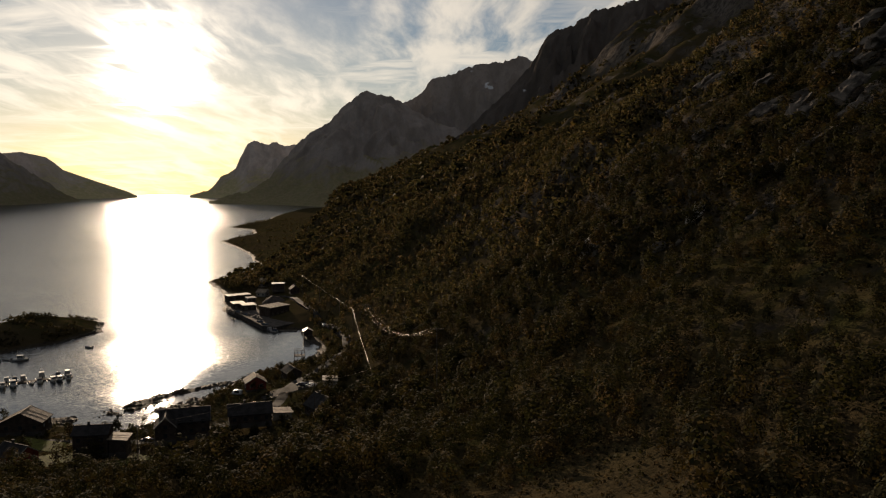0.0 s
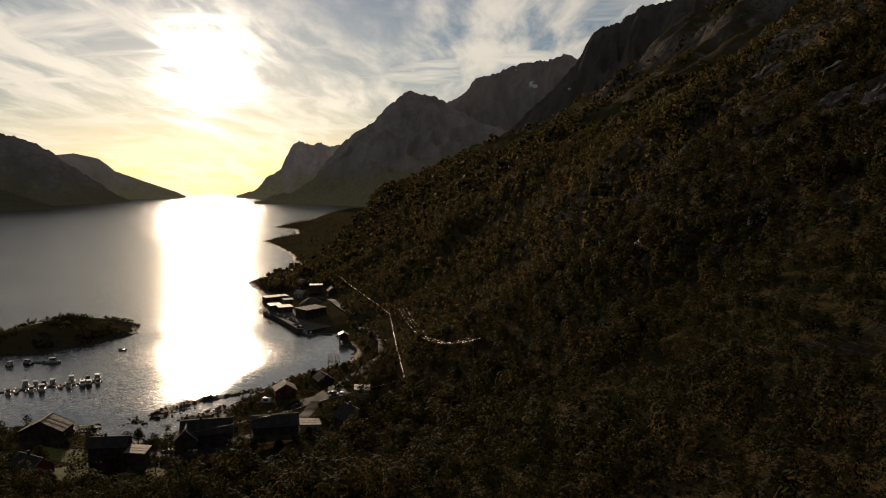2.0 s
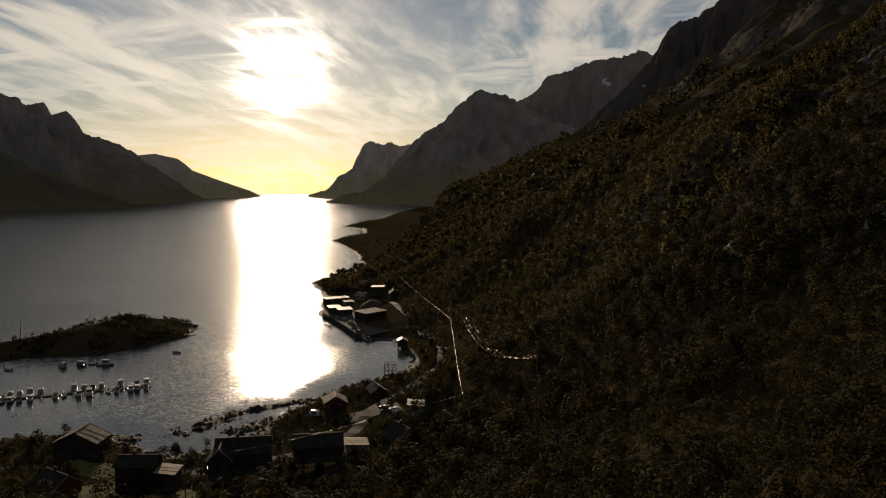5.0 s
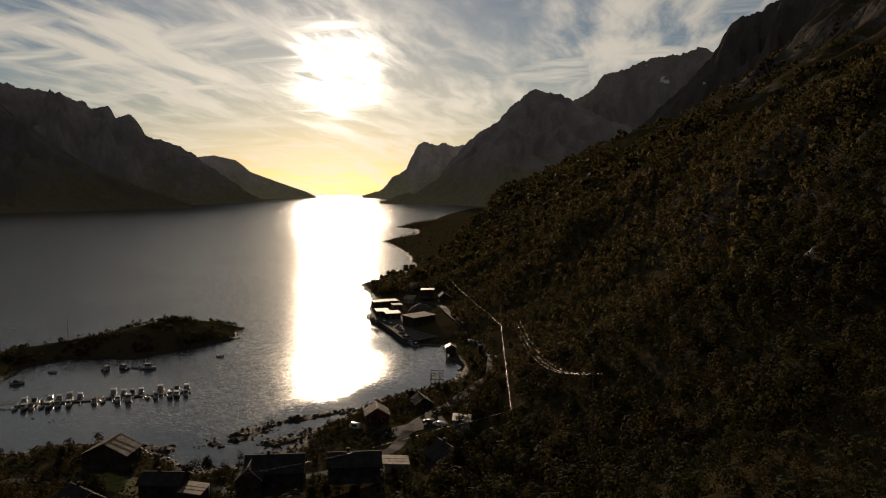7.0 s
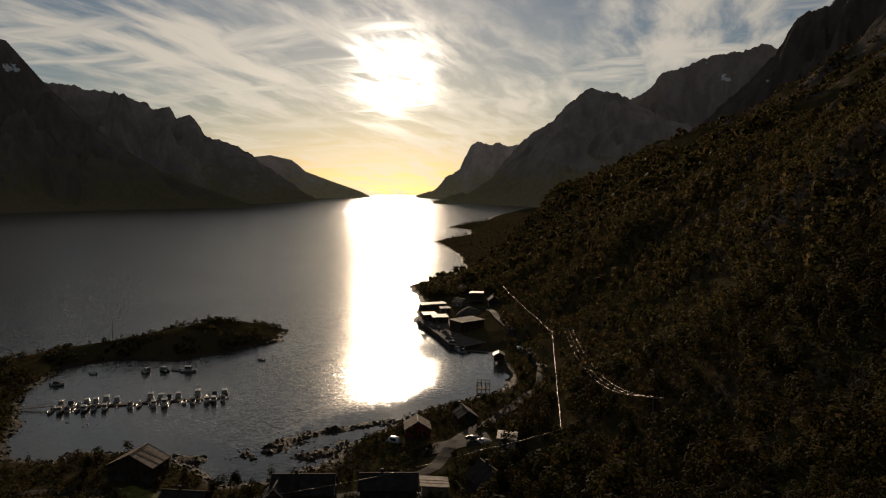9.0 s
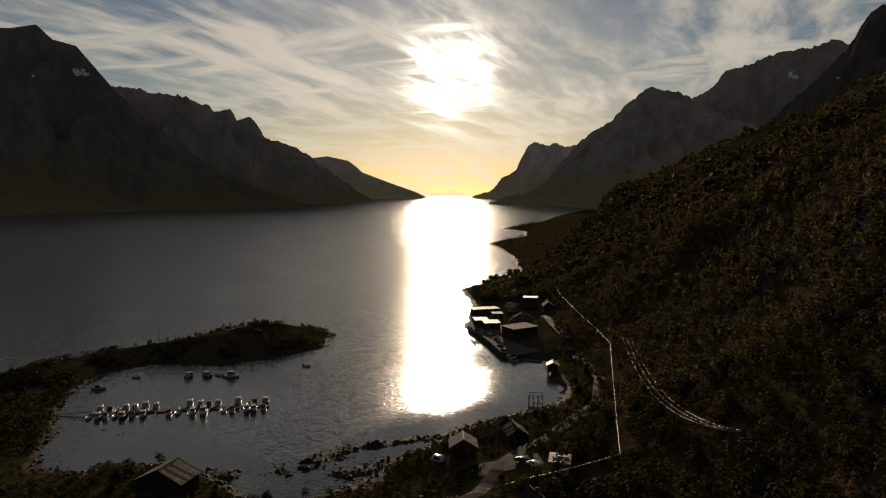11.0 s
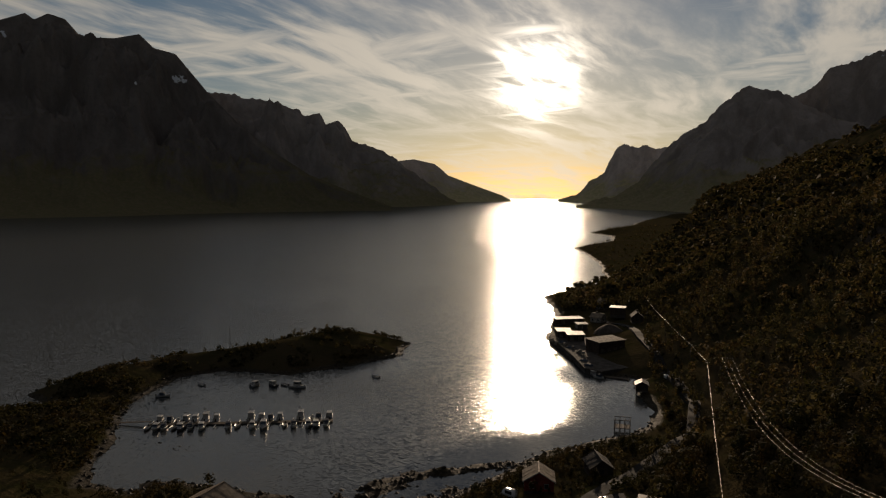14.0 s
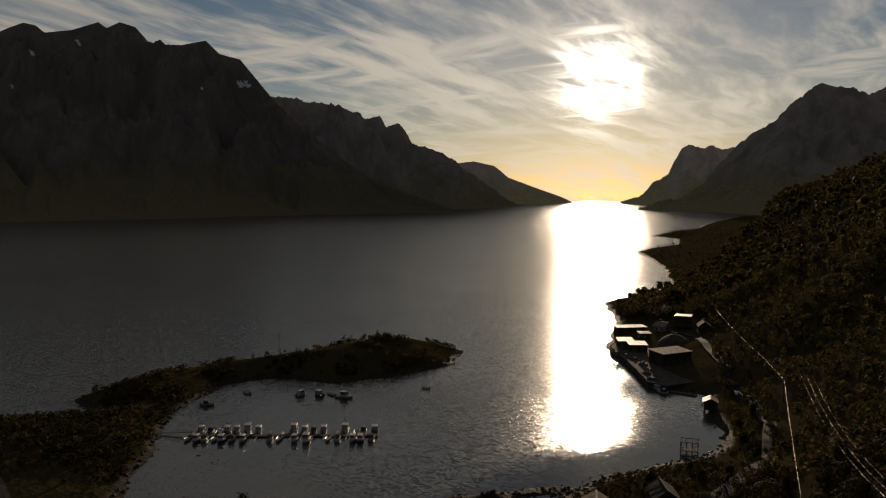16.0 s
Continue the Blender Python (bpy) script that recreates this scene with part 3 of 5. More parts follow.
ok = (u > 45) & (x < 75 + 0.66 * (y + 22)) & (fbm(x / 14, y / 14, 3, 19) > -0.2)
x, y = x[ok], y[ok]
wood("slope_shrubs", x, y, rng.uniform(0.5, 1.6, len(x)), low_t, LEAF, "juniper and dwarf birch between the rocks", "shrubs", rng)
x, y = scatter(rng, -330, -190, 200, 445, 2.3)
ok = (shore_distance(x, y) > 2.5) & ((x < -195) & (y > 222)) & (fbm(x / 13, y / 13, 3, 27) > np.where(y < 300, -0.35, np.where(y < 345, -0.02, 0.10)))
x, y = x[ok], y[ok]
wood("spit_scrub", x, y, rng.uniform(0.9, 3.0, len(x)), shrub_t, LEAF, "rounded willow and birch scrub on the spit", "shrubs", rng)


# bushes and rank grass between the houses
HOMES = ((-136.5, 217, 9), (-101, 187.5, 7), (-94, 188.5, 5), (-80, 201.5, 9), (-63, 210, 9), (-56, 222, 5), (-43.5, 226, 6), (-76.5, 269.5, 6), (-45, 254, 5), (-66, 287, 6), (-122, 186, 7), (-81.5, 262, 4), (-55, 258, 9))
x, y = scatter(rng, -175, -38, 168, 345, 1.7)
ok = (shore_distance(x, y) > 2.5) & (fbm(x / 9, y / 9, 3, 44) > -0.22)
for hx, hy, w in HOMES:
    ok &= np.hypot(x - hx, y - hy) > w
for (ax, ay), (bx, by), w in LINES[5:]:
    t = np.clip(((x - ax) * (bx - ax) + (y - ay) * (by - ay)) / ((bx - ax) ** 2 + (by - ay) ** 2), 0, 1)
    ok &= np.hypot(x - ax - t * (bx - ax), y - ay - t * (by - ay)) > min(w, 5)
x, y = x[ok], y[ok]
wood("village_scrub", x, y, rng.uniform(0.5, 2.1, len(x)) * (0.8 + 0.7 * (fbm(x / 14, y / 14, 3, 46) + 0.3)), shrub_t, LEAF, "dark bushes and rank grass between the houses", "shrubs", rng)


# ---- building blocks ----
def height(x, y):
    return float(land_height(np.array([x]), np.array([y]))[0])


def part(name, bm, mat, parent=None, label="", smooth=False):
    """Links a bmesh as one mesh object, under a thing or a part if one is given."""
    me = bpy.data.meshes.new(name)
    bmesh.ops.recalc_face_normals(bm, faces=bm.faces)
    bm.to_mesh(me)
    bm.free()
    me.materials.append(mat)
    if smooth:
        me.polygons.foreach_set("use_smooth", np.ones(len(me.polygons), bool))
    ob = new(name, me)
    ob.parent = parent
    return tagged(ob, label)


def thing(name, m, label, category, group=""):
    ob = new(name)
    ob.matrix_basis = m
    ob.empty_display_size = 0.5
    return tagged(ob, label, category, group)


def box(bm, x0, x1, y0, y1, z0, z1, bevel=0.0):
    v = [bm.verts.new(p) for p in ((x0, y0, z0), (x1, y0, z0), (x1, y1, z0), (x0, y1, z0), (x0, y0, z1), (x1, y0, z1), (x1, y1, z1), (x0, y1, z1))]
    f = [bm.faces.new([v[i] for i in q]) for q in ((3, 2, 1, 0), (4, 5, 6, 7), (0, 1, 5, 4), (1, 2, 6, 5), (2, 3, 7, 6), (3, 0, 4, 7))]
    if bevel:
        bmesh.ops.bevel(bm, geom=list({e for q in f for e in q.edges}), offset=bevel, segments=1, affect="EDGES")
    return bm


def boxed(*args, **kw):
    return box(bmesh.new(), *args, **kw)


def prism(bm, outline, axis, a, b):
    """An outline in two axes, drawn out along the third from a to b."""
    def at(p, w):
        return {"x": (w, p[0], p[1]), "y": (p[0], w, p[1]), "z": (p[0], p[1], w)}[axis]
    lo, hi = [bm.verts.new(at(p, a)) for p in outline], [bm.verts.new(at(p, b)) for p in outline]
    bm.faces.new(lo)
    bm.faces.new(hi[::-1])
    for i in range(len(outline)):
        j = (i + 1) % len(outline)
        bm.faces.new((lo[i], lo[j], hi[j], hi[i]))
    return bm


def rod(bm, p, q, r0, r1=None, sides=6):
    p, q = Vector(p), Vector(q)
    r1 = r0 if r1 is None else r1
    d = (q - p).normalized()
    s = d.cross(Vector((0.3, 0.9, 0.2))).normalized()
    t = d.cross(s)
    rings = []
    for c, r in ((p, r0), (q, r1)):
        rings.append([bm.verts.new(c + (s * math.cos(6.28318 * i / sides) + t * math.sin(6.28318 * i / sides)) * r) for i in range(sides)])
    for i in range(sides):
        j = (i + 1) % sides
        bm.faces.new((rings[0][i], rings[0][j], rings[1][j], rings[1][i]))
    bm.faces.new(rings[0][::-1])
    bm.faces.new(rings[1])
    return bm


DARK_WALL = plain("dark_stained_boards", (0.055, 0.040, 0.032), 0.8)
RED_WALL = plain("red_boards", (0.16, 0.035, 0.025), 0.8)
PALE_WALL = plain("pale_boards", (0.22, 0.20, 0.175), 0.85)
SLATE = plain("dark_roof_sheet", (0.028, 0.027, 0.028), 0.8)
WORN_ROOF = plain("weathered_roof_sheet", (0.24, 0.19, 0.14), 0.7)
PALE_ROOF = plain("pale_metal_roof", (0.34, 0.28, 0.21), 0.55)
BRIGHT_ROOF = plain("bright_zinc_roof", (0.62, 0.57, 0.50), 0.35, 0.9, vary=0.12)
TRIM = plain("white_trim", (0.30, 0.28, 0.25), 0.7)
STONE = plain("rough_stone", (0.075, 0.067, 0.06), 0.9, scale=1.0, bump=0.2)
GRAVEL = plain("gravel", (0.085, 0.072, 0.062), 0.95, scale=1.0, bump=0.2)
ASPHALT = plain("worn_asphalt", (0.024, 0.023, 0.022), 0.85, scale=1.0)
LAWN = plain("mown_grass", (0.085, 0.092, 0.022), 0.95, scale=1.5, bump=0.1)
TIMBER = plain("grey_timber", (0.10, 0.083, 0.067), 0.85)
GELCOAT = plain("white_gelcoat", (0.36, 0.35, 0.33), 0.4, scale=1.5, vary=0.15)
HULL_DARK = plain("dark_hull_paint", (0.05, 0.055, 0.075), 0.35)
TARP = plain("boat_canvas", (0.06, 0.075, 0.10), 0.8)
METAL = plain("galvanised_steel", (0.45, 0.45, 0.44), 0.4, 0.8)
WIRE = plain("aluminium_wire", (0.26, 0.21, 0.16), 0.5, 1.0, vary=0.08, bump=0.0)
RUBBER = plain("black_rubber", (0.02, 0.02, 0.02), 0.8)
CAR_WHITE = plain("white_car_paint", (0.65, 0.65, 0.65), 0.25, vary=0.1)
CAR_DARK = plain("dark_car_paint", (0.03, 0.032, 0.04), 0.25, vary=0.1)


def make_glass():
    m, n = material("window_glass")
    vec = n.add("ShaderNodeTexCoord").outputs["Object"]
    b = n.add("ShaderNodeBump", {"Strength": 0.05, "Distance": 0.05, "Height": n.noise(vec, 1.5, 2)}).outputs[0]
    p = n.add("ShaderNodeBsdfPrincipled", {"Base Color": rgb((0.02, 0.024, 0.028)), "Roughness": 0.06, "IOR": 1.5, "Normal": b})
    finish(n, p.outputs[0])
    return m


GLASS = make_glass()


def house(label, x, y, turn, w, l, wall_h, roof_h, wall_mat, roof_mat, kind="house", chimney=True, z=None, over=0.45, windows=True, sunk=1.2):
    """A gabled wooden house: w across the ridge, l along it (the house's own y)."""
    z = height(x, y) if z is None else z
    edge = wall_mat if wall_mat is DARK_WALL else TRIM
    h = thing(kind, pose(x, y, z, 0, 0, turn), label, kind.replace("_", " "))
    part("foundation", boxed(-w / 2 - 0.05, w / 2 + 0.05, -l / 2 - 0.05, l / 2 + 0.05, -sunk, 0.35), STONE, h)
    shell = prism(bmesh.new(), [(-w / 2, 0.35), (w / 2, 0.35), (w / 2, wall_h), (0, wall_h + roof_h), (-w / 2, wall_h)], "y", -l / 2, l / 2)
    wall = part("wall", shell, wall_mat, h)
    k = roof_h / (w / 2)
    for side in (-1, 1):
        e = w / 2 + over
        prof = [(0, wall_h + roof_h + 0.03), (side * e, wall_h - k * over + 0.03), (side * e, wall_h - k * over + 0.22), (0, wall_h + roof_h + 0.24)]
        roof = part("roof", prism(bmesh.new(), prof, "y", -l / 2 - over, l / 2 + over), roof_mat, h)
        for i in range(1, max(2, int(l / 2.2))):
            yy = -l / 2 + l * i / max(2, int(l / 2.2))
            rib = [(side * 0.1, wall_h + roof_h + 0.23), (side * e, wall_h - k * over + 0.21), (side * e, wall_h - k * over + 0.26), (side * 0.1, wall_h + roof_h + 0.28)]
            part("seam", prism(bmesh.new(), rib, "y", yy - 0.04, yy + 0.04), roof_mat, roof)
        for end in (-1, 1):
            yy = end * (l / 2 + over + 0.03)
            board = [(0, wall_h + roof_h - 0.02), (side * e, wall_h - k * over - 0.05), (side * e, wall_h - k * over + 0.24), (0, wall_h + roof_h + 0.27)]
            part("barge_board", prism(bmesh.new(), board, "y", yy - 0.03, yy + 0.03), TRIM if wall_mat is not DARK_WALL or "white" in label else wall_mat, h)
    part("ridge_cap", boxed(-0.18, 0.18, -l / 2 - over, l / 2 + over, wall_h + roof_h + 0.18, wall_h + roof_h + 0.32), roof_mat, h)
    if windows:
        rows_ = [1.0] if wall_h < 4 else [1.0, 3.5]
        for zz in rows_:
            for side in (-1, 1):
                count = max(1, int(l / 3))
                for i in range(count):
                    yy = -l / 2 + l * (i + 0.5) / count
                    win = part("window", boxed(side * w / 2 - 0.06, side * w / 2 + 0.06, yy - 0.6, yy + 0.6, zz, zz + 1.3), edge, h)
                    part("pane", boxed(side * w / 2 - 0.08, side * w / 2 + 0.08, yy - 0.5, yy + 0.5, zz + 0.1, zz + 1.2), GLASS, win)
                count = max(1, int(w / 3.2))
                for i in range(count):
                    xx = -w / 2 + w * (i + 0.5) / count
                    win = part("window", boxed(xx - 0.6, xx + 0.6, side * l / 2 - 0.06, side * l / 2 + 0.06, zz, zz + 1.3), edge, h)
                    part("pane", boxed(xx - 0.5, xx + 0.5, side * l / 2 - 0.08, side * l / 2 + 0.08, zz + 0.1, zz + 1.2), GLASS, win)
        door = part("door", boxed(-w / 2 - 0.09, -w / 2 + 0.05, -0.1 - l * 0.04, 0.85 - l * 0.04, 0.36, 2.4), edge, h)
        part("handle", boxed(-w / 2 - 0.14, -w / 2 - 0.08, 0.65 - l * 0.04, 0.78 - l * 0.04, 1.3, 1.36), METAL, door)
    if chimney:
        stack = part("chimney", boxed(-0.3, 0.3, l * 0.12 - 0.3, l * 0.12 + 0.3, wall_h + roof_h - 0.8, wall_h + roof_h + 1.1, bevel=0.03), STONE, h)
        part("chimney_cap", boxed(-0.38, 0.38, l * 0.12 - 0.38, l * 0.12 + 0.38, wall_h + roof_h + 1.1, wall_h + roof_h + 1.22), SLATE, stack)
    return h


def flat_shed(label, x, y, turn, w, l, h_lo, h_hi, wall_mat, roof_mat, kind="shed", z=None, doors=2):
    """A shed with one roof slope, falling along its own x."""
    z = height(x, y) if z is None else z
    s = thing(kind, pose(x, y, z, 0, 0, turn), label, kind.replace("_", " "))
    part("foundation", boxed(-w / 2 - 0.1, w / 2 + 0.1, -l / 2 - 0.1, l / 2 + 0.1, -1.6, 0.2), STONE, s)
    part("wall", prism(bmesh.new(), [(-w / 2, 0.2), (w / 2, 0.2), (w / 2, h_lo), (-w / 2, h_hi)], "y", -l / 2, l / 2), wall_mat, s)
    k = (h_hi - h_lo) / w
    prof = [(-w / 2 - 0.5, h_hi + 0.5 * k + 0.03), (w / 2 + 0.5, h_lo - 0.5 * k + 0.03), (w / 2 + 0.5, h_lo - 0.5 * k + 0.28), (-w / 2 - 0.5, h_hi + 0.5 * k + 0.28)]
    roof = part("roof", prism(bmesh.new(), prof, "y", -l / 2 - 0.4, l / 2 + 0.4), roof_mat, s)
    for i in range(1, int(l / 1.8)):
        yy = -l / 2 + i * 1.8
        rib = [(-w / 2 - 0.48, h_hi + 0.5 * k + 0.27), (w / 2 + 0.48, h_lo - 0.5 * k + 0.27), (w / 2 + 0.48, h_lo - 0.5 * k + 0.33), (-w / 2 - 0.48, h_hi + 0.5 * k + 0.33)]
        part("seam", prism(bmesh.new(), rib, "y", yy - 0.04, yy + 0.04), roof_mat, roof)
    for i in range(doors):
        yy = -l / 2 + l * (i + 0.5) / doors
        d = part("door", boxed(w / 2 - 0.03, w / 2 + 0.07, yy - 1.1, yy + 1.1, 0.2, min(2.4, h_lo - 0.3)), TIMBER, s)
        part("handle", boxed(w / 2 + 0.06, w / 2 + 0.12, yy + 0.8, yy + 0.92, 1.1, 1.2), METAL, d)
    return s


# ---- the village ----
house("shoreside boathouse with a worn sheet roof on dark walls", -136.5, 217.0, 8, 12.5, 8.5, 3.2, 3.0, DARK_WALL, WORN_ROOF, "boathouse", chimney=False, z=3.4)
house("tall dark wooden house beside the lawn", -101.0, 187.5, 100, 7.0, 9.0, 5.6, 1.6, DARK_WALL, SLATE, z=6.6)
flat_shed("low dark annex with a pale flat roof against the house", -94.0, 188.5, 10, 4.4, 6.0, 3.4, 3.9, DARK_WALL, WORN_ROOF, "annex", z=6.6, doors=1)
house("long dark house with a slate roof and white gable boards", -80.0, 201.5, 108, 8.0, 13.5, 4.4, 2.9, DARK_WALL, SLATE, z=7.4)
house("front wing of dark boards with a white-edged gable", -84.0, 196.5, 18, 5.6, 7.0, 4.2, 2.7, DARK_WALL, SLATE, "house_wing", chimney=False, z=7.4)
house("low dark house with a slate roof and two chimneys", -63.0, 210.0, 108, 8.0, 12.5, 3.0, 2.2, DARK_WALL, SLATE, z=8.6)
flat_shed("garage with a pale sheet roof below the slope", -56.0, 222.0, 20, 6.0, 6.0, 2.5, 2.9, PALE_WALL, WORN_ROOF, "garage")
house("dark cottage with a steep slate roof among birches", -43.5, 226.0, 40, 8.0, 8.5, 2.8, 3.2, DARK_WALL, SLATE)
house("small barn with a worn pale roof above the tidal flats", -76.5, 269.5, 22, 7.4, 7.0, 3.0, 2.2, RED_WALL, WORN_ROOF, "barn", chimney=False, z=3.2)
flat_shed("small cabin with a pale flat roof beside the parking ground", -45.0, 254.0, 10, 4.6, 6.6, 2.5, 2.8, PALE_WALL, PALE_ROOF, "cabin")
house("weathered shed with a dark roof by the shore", -66.0, 287.0, 30, 6.0, 8.0, 2.6, 2.0, DARK_WALL, SLATE, "boathouse", chimney=False)
house("low red house beside the meadow, half hidden by scrub", -122.0, 186.0, 65, 7.0, 9.0, 2.8, 2.4, RED_WALL, SLATE)
# the quay
flat_shed("low house with a flat zinc roof glinting above the quay", -127.5, 540.0, 100, 8.5, 8.5, 4.3, 4.36, DARK_WALL, BRIGHT_ROOF, "house", z=7.0, doors=1)
house("white house with a steep roof on the point", -146.0, 574.0, 60, 6.0, 7.5, 3.6, 2.8, PALE_WALL, WORN_ROOF, z=4.5, sunk=3)
house("narrow dark house above the gravel mound", -112.0, 522.0, 20, 6.0, 8.0, 3.4, 2.4, DARK_WALL, SLATE, sunk=3)
house("small grey house beside the quay road", -136.0, 528.0, 75, 6.0, 7.0, 3.2, 2.0, PALE_WALL, WORN_ROOF, sunk=3)
flat_shed("large quay warehouse with a broad brown sheet roof", -110.5, 452.5, -32, 9.5, 16.5, 5.4, 6.0, DARK_WALL, WORN_ROOF, "warehouse", z=2.3, doors=4)
flat_shed("low quay shed with a pale roof", -140.5, 478.5, -62, 8.0, 7.5, 3.4, 3.8, DARK_WALL, PALE_ROOF, "quay_shed", z=2.3)
flat_shed("low quay shed with a pale roof and loading doors", -132.5, 473.0, -62, 8.0, 8.5, 3.2, 3.6, DARK_WALL, PALE_ROOF, "quay_shed", z=2.3)
flat_shed("long fish-landing shed on the shore edge", -153.0, 524.0, -50, 6.0, 17.0, 3.0, 3.4, DARK_WALL, PALE_ROOF, "landing_shed", z=1.8)
flat_shed("narrow store hut with a pale roof", -139.0, 505.0, -55, 4.0, 6.0, 2.4, 2.8, PALE_WALL, PALE_ROOF, "store_hut", z=3.0)

# the quay itself, a stone block with a timber edge
quay = thing("quay", pose(0, 0, 0), "stone-faced working quay with a timber edge", "quay")
QUAY = [(-149, 484), (-147, 474), (-139, 463), (-120, 432), (-108, 411), (-100, 408), (-88, 428), (-94, 452), (-118, 488), (-138, 494)]
part("quay_wall", prism(bmesh.new(), QUAY, "z", -4, 2.25), STONE, quay)
for i in range(5):
    (ax, ay), (bx, by) = QUAY[i], QUAY[i + 1]
    d = Vector((bx - ax, by - ay, 0))
    for k in range(int(d.length / 3.2)):
        p = Vector((ax, ay, 0)) + d * ((k + 0.5) / int(d.length / 3.2))
        o = Vector((d.y, -d.x, 0)).normalized() * -0.22
        rod_bm = rod(bmesh.new(), p + o + Vector((0, 0, -3)), p + o + Vector((0, 0, 2.7)), 0.18, 0.16)
        part("fender_post", rod_bm, TIMBER, quay)
    rail = rod(bmesh.new(), (ax, ay, 2.38), (bx, by, 2.38), 0.16)
    part("edge_beam", rail, TIMBER, quay)


def mound(x, y, r, h):
    bm = bmesh.new()
    rings = []
    for k in range(9):
        t = k / 8
        ring = []
        for i in range(28):
            a = 6.28318 * i / 28
            w = 1 + 0.14 * math.sin(3 * a + 1) + 0.07 * math.sin(7 * a + t * 5)
            q = r * (1 - t) * w
            zz = h * (math.sin(t * 1.5708) ** 0.9) + 0.35 * math.sin(5 * a + 9 * t) * t * (1 - t)
            ring.append(bm.verts.new((q * math.cos(a), q * math.sin(a) * 0.85, zz - 1.5)))
        rings.append(ring)
    for a, b in zip(rings[:-1], rings[1:]):
        for i in range(28):
            bm.faces.new((a[i], a[(i + 1) % 28], b[(i + 1) % 28], b[i]))
    ob = part("gravel_mound", bm, GRAVEL, None, "", True)
    ob.location = (x, y, height(x, y))
    return tagged(ob, "large grey gravel mound behind the warehouse", "gravel mound")


mound(-121, 497, 9.5, 5.6)


# floating jetty with small boats at the quay, the stilt boathouse and the open timber frame
def timber_frame(x, y, turn):
    j = thing("timber_jetty", pose(x, y, 0, 0, 0, turn), "open dark timber jetty frame on stilts over the water", "jetty")
    for xx in (-4, -1.3, 1.3, 4):
        for yy in (-2.6, 2.6):
            part("post", rod(bmesh.new(), (xx, yy, -3), (xx, yy, 5.2), 0.17), DARK_WALL, j)
    for zz in (1.5, 5.0):
        for yy in (-2.6, 2.6):
            part("beam", boxed(-4.4, 4.4, yy - 0.12, yy + 0.12, zz, zz + 0.24), DARK_WALL, j)
        for xx in (-4, -1.3, 1.3, 4):
            part("cross_beam", boxed(xx - 0.1, xx + 0.1, -2.9, 2.9, zz - 0.2, zz), DARK_WALL, j)
    for i in range(20):
        part("plank", boxed(-4.3 + i * 0.43, -3.91 + i * 0.43, -2.8, 2.8, 1.76, 1.82), DARK_WALL, j)
    for xx in (-4, 1.3):
        part("brace", rod(bmesh.new(), (xx, -2.6, 1.7), (xx + 2.7, -2.6, 4.9), 0.09), DARK_WALL, j)
        part("brace", rod(bmesh.new(), (xx, 2.6, 1.7), (xx + 2.7, 2.6, 4.9), 0.09), DARK_WALL, j)
    return j


timber_frame(-72.5, 337.5, 12).scale = (0.62, 0.85, 0.78)
stilt = house("little boathouse with a pale roof on stilts over the shore", -78.0, 388.5, 15, 4.6, 5.4, 2.6, 1.1, DARK_WALL, PALE_ROOF, "boathouse", chimney=False, z=1.4, windows=False, sunk=0.3)
for xx in (-2, 0, 2):
    for yy in (-2.4, 2.4):
        part("stilt", rod(bmesh.new(), (xx, yy, -4), (xx, yy, 0.1), 0.14), TIMBER, stilt)


# ---- boats ----
def hull_mesh(l, w, h, fine=0.5):
    """A planing hull: stations from the transom to a raked bow, with a turned-in gunwale."""
    bm = bmesh.new()
    rings = []
    for k in range(9):
        t = k / 8
        half = w / 2 * (1 - max(0, (t - 0.45) / 0.55) ** 2.2) + 0.02
        sheer = h * (1 + 0.35 * t * t)
        keel = -0.25 + 0.55 * max(0, (t - 0.6) / 0.4) ** 2
        yy = -l / 2 + l * t + (0.0 if k < 8 else 0.1)
        ring = [(-half, sheer), (-half * 0.94, sheer * 0.55), (-half * 0.72, 0.02), (0, keel), (half * 0.72, 0.02), (half * 0.94, sheer * 0.55), (half, sheer)]
        ring += [(half * 0.90, sheer), (half * 0.86, sheer - 0.22), (-half * 0.86, sheer - 0.22), (-half * 0.90, sheer)]
        rings.append([bm.verts.new((p[0], yy, p[1])) for p in ring])
    n = len(rings[0])
    for a, b in zip(rings[:-1], rings[1:]):
        for i in range(n):
            bm.faces.new((a[i], a[(i + 1) % n], b[(i + 1) % n], b[i]))
    bm.faces.new(rings[0])
    bm.faces.new(rings[-1][::-1])
    return bm


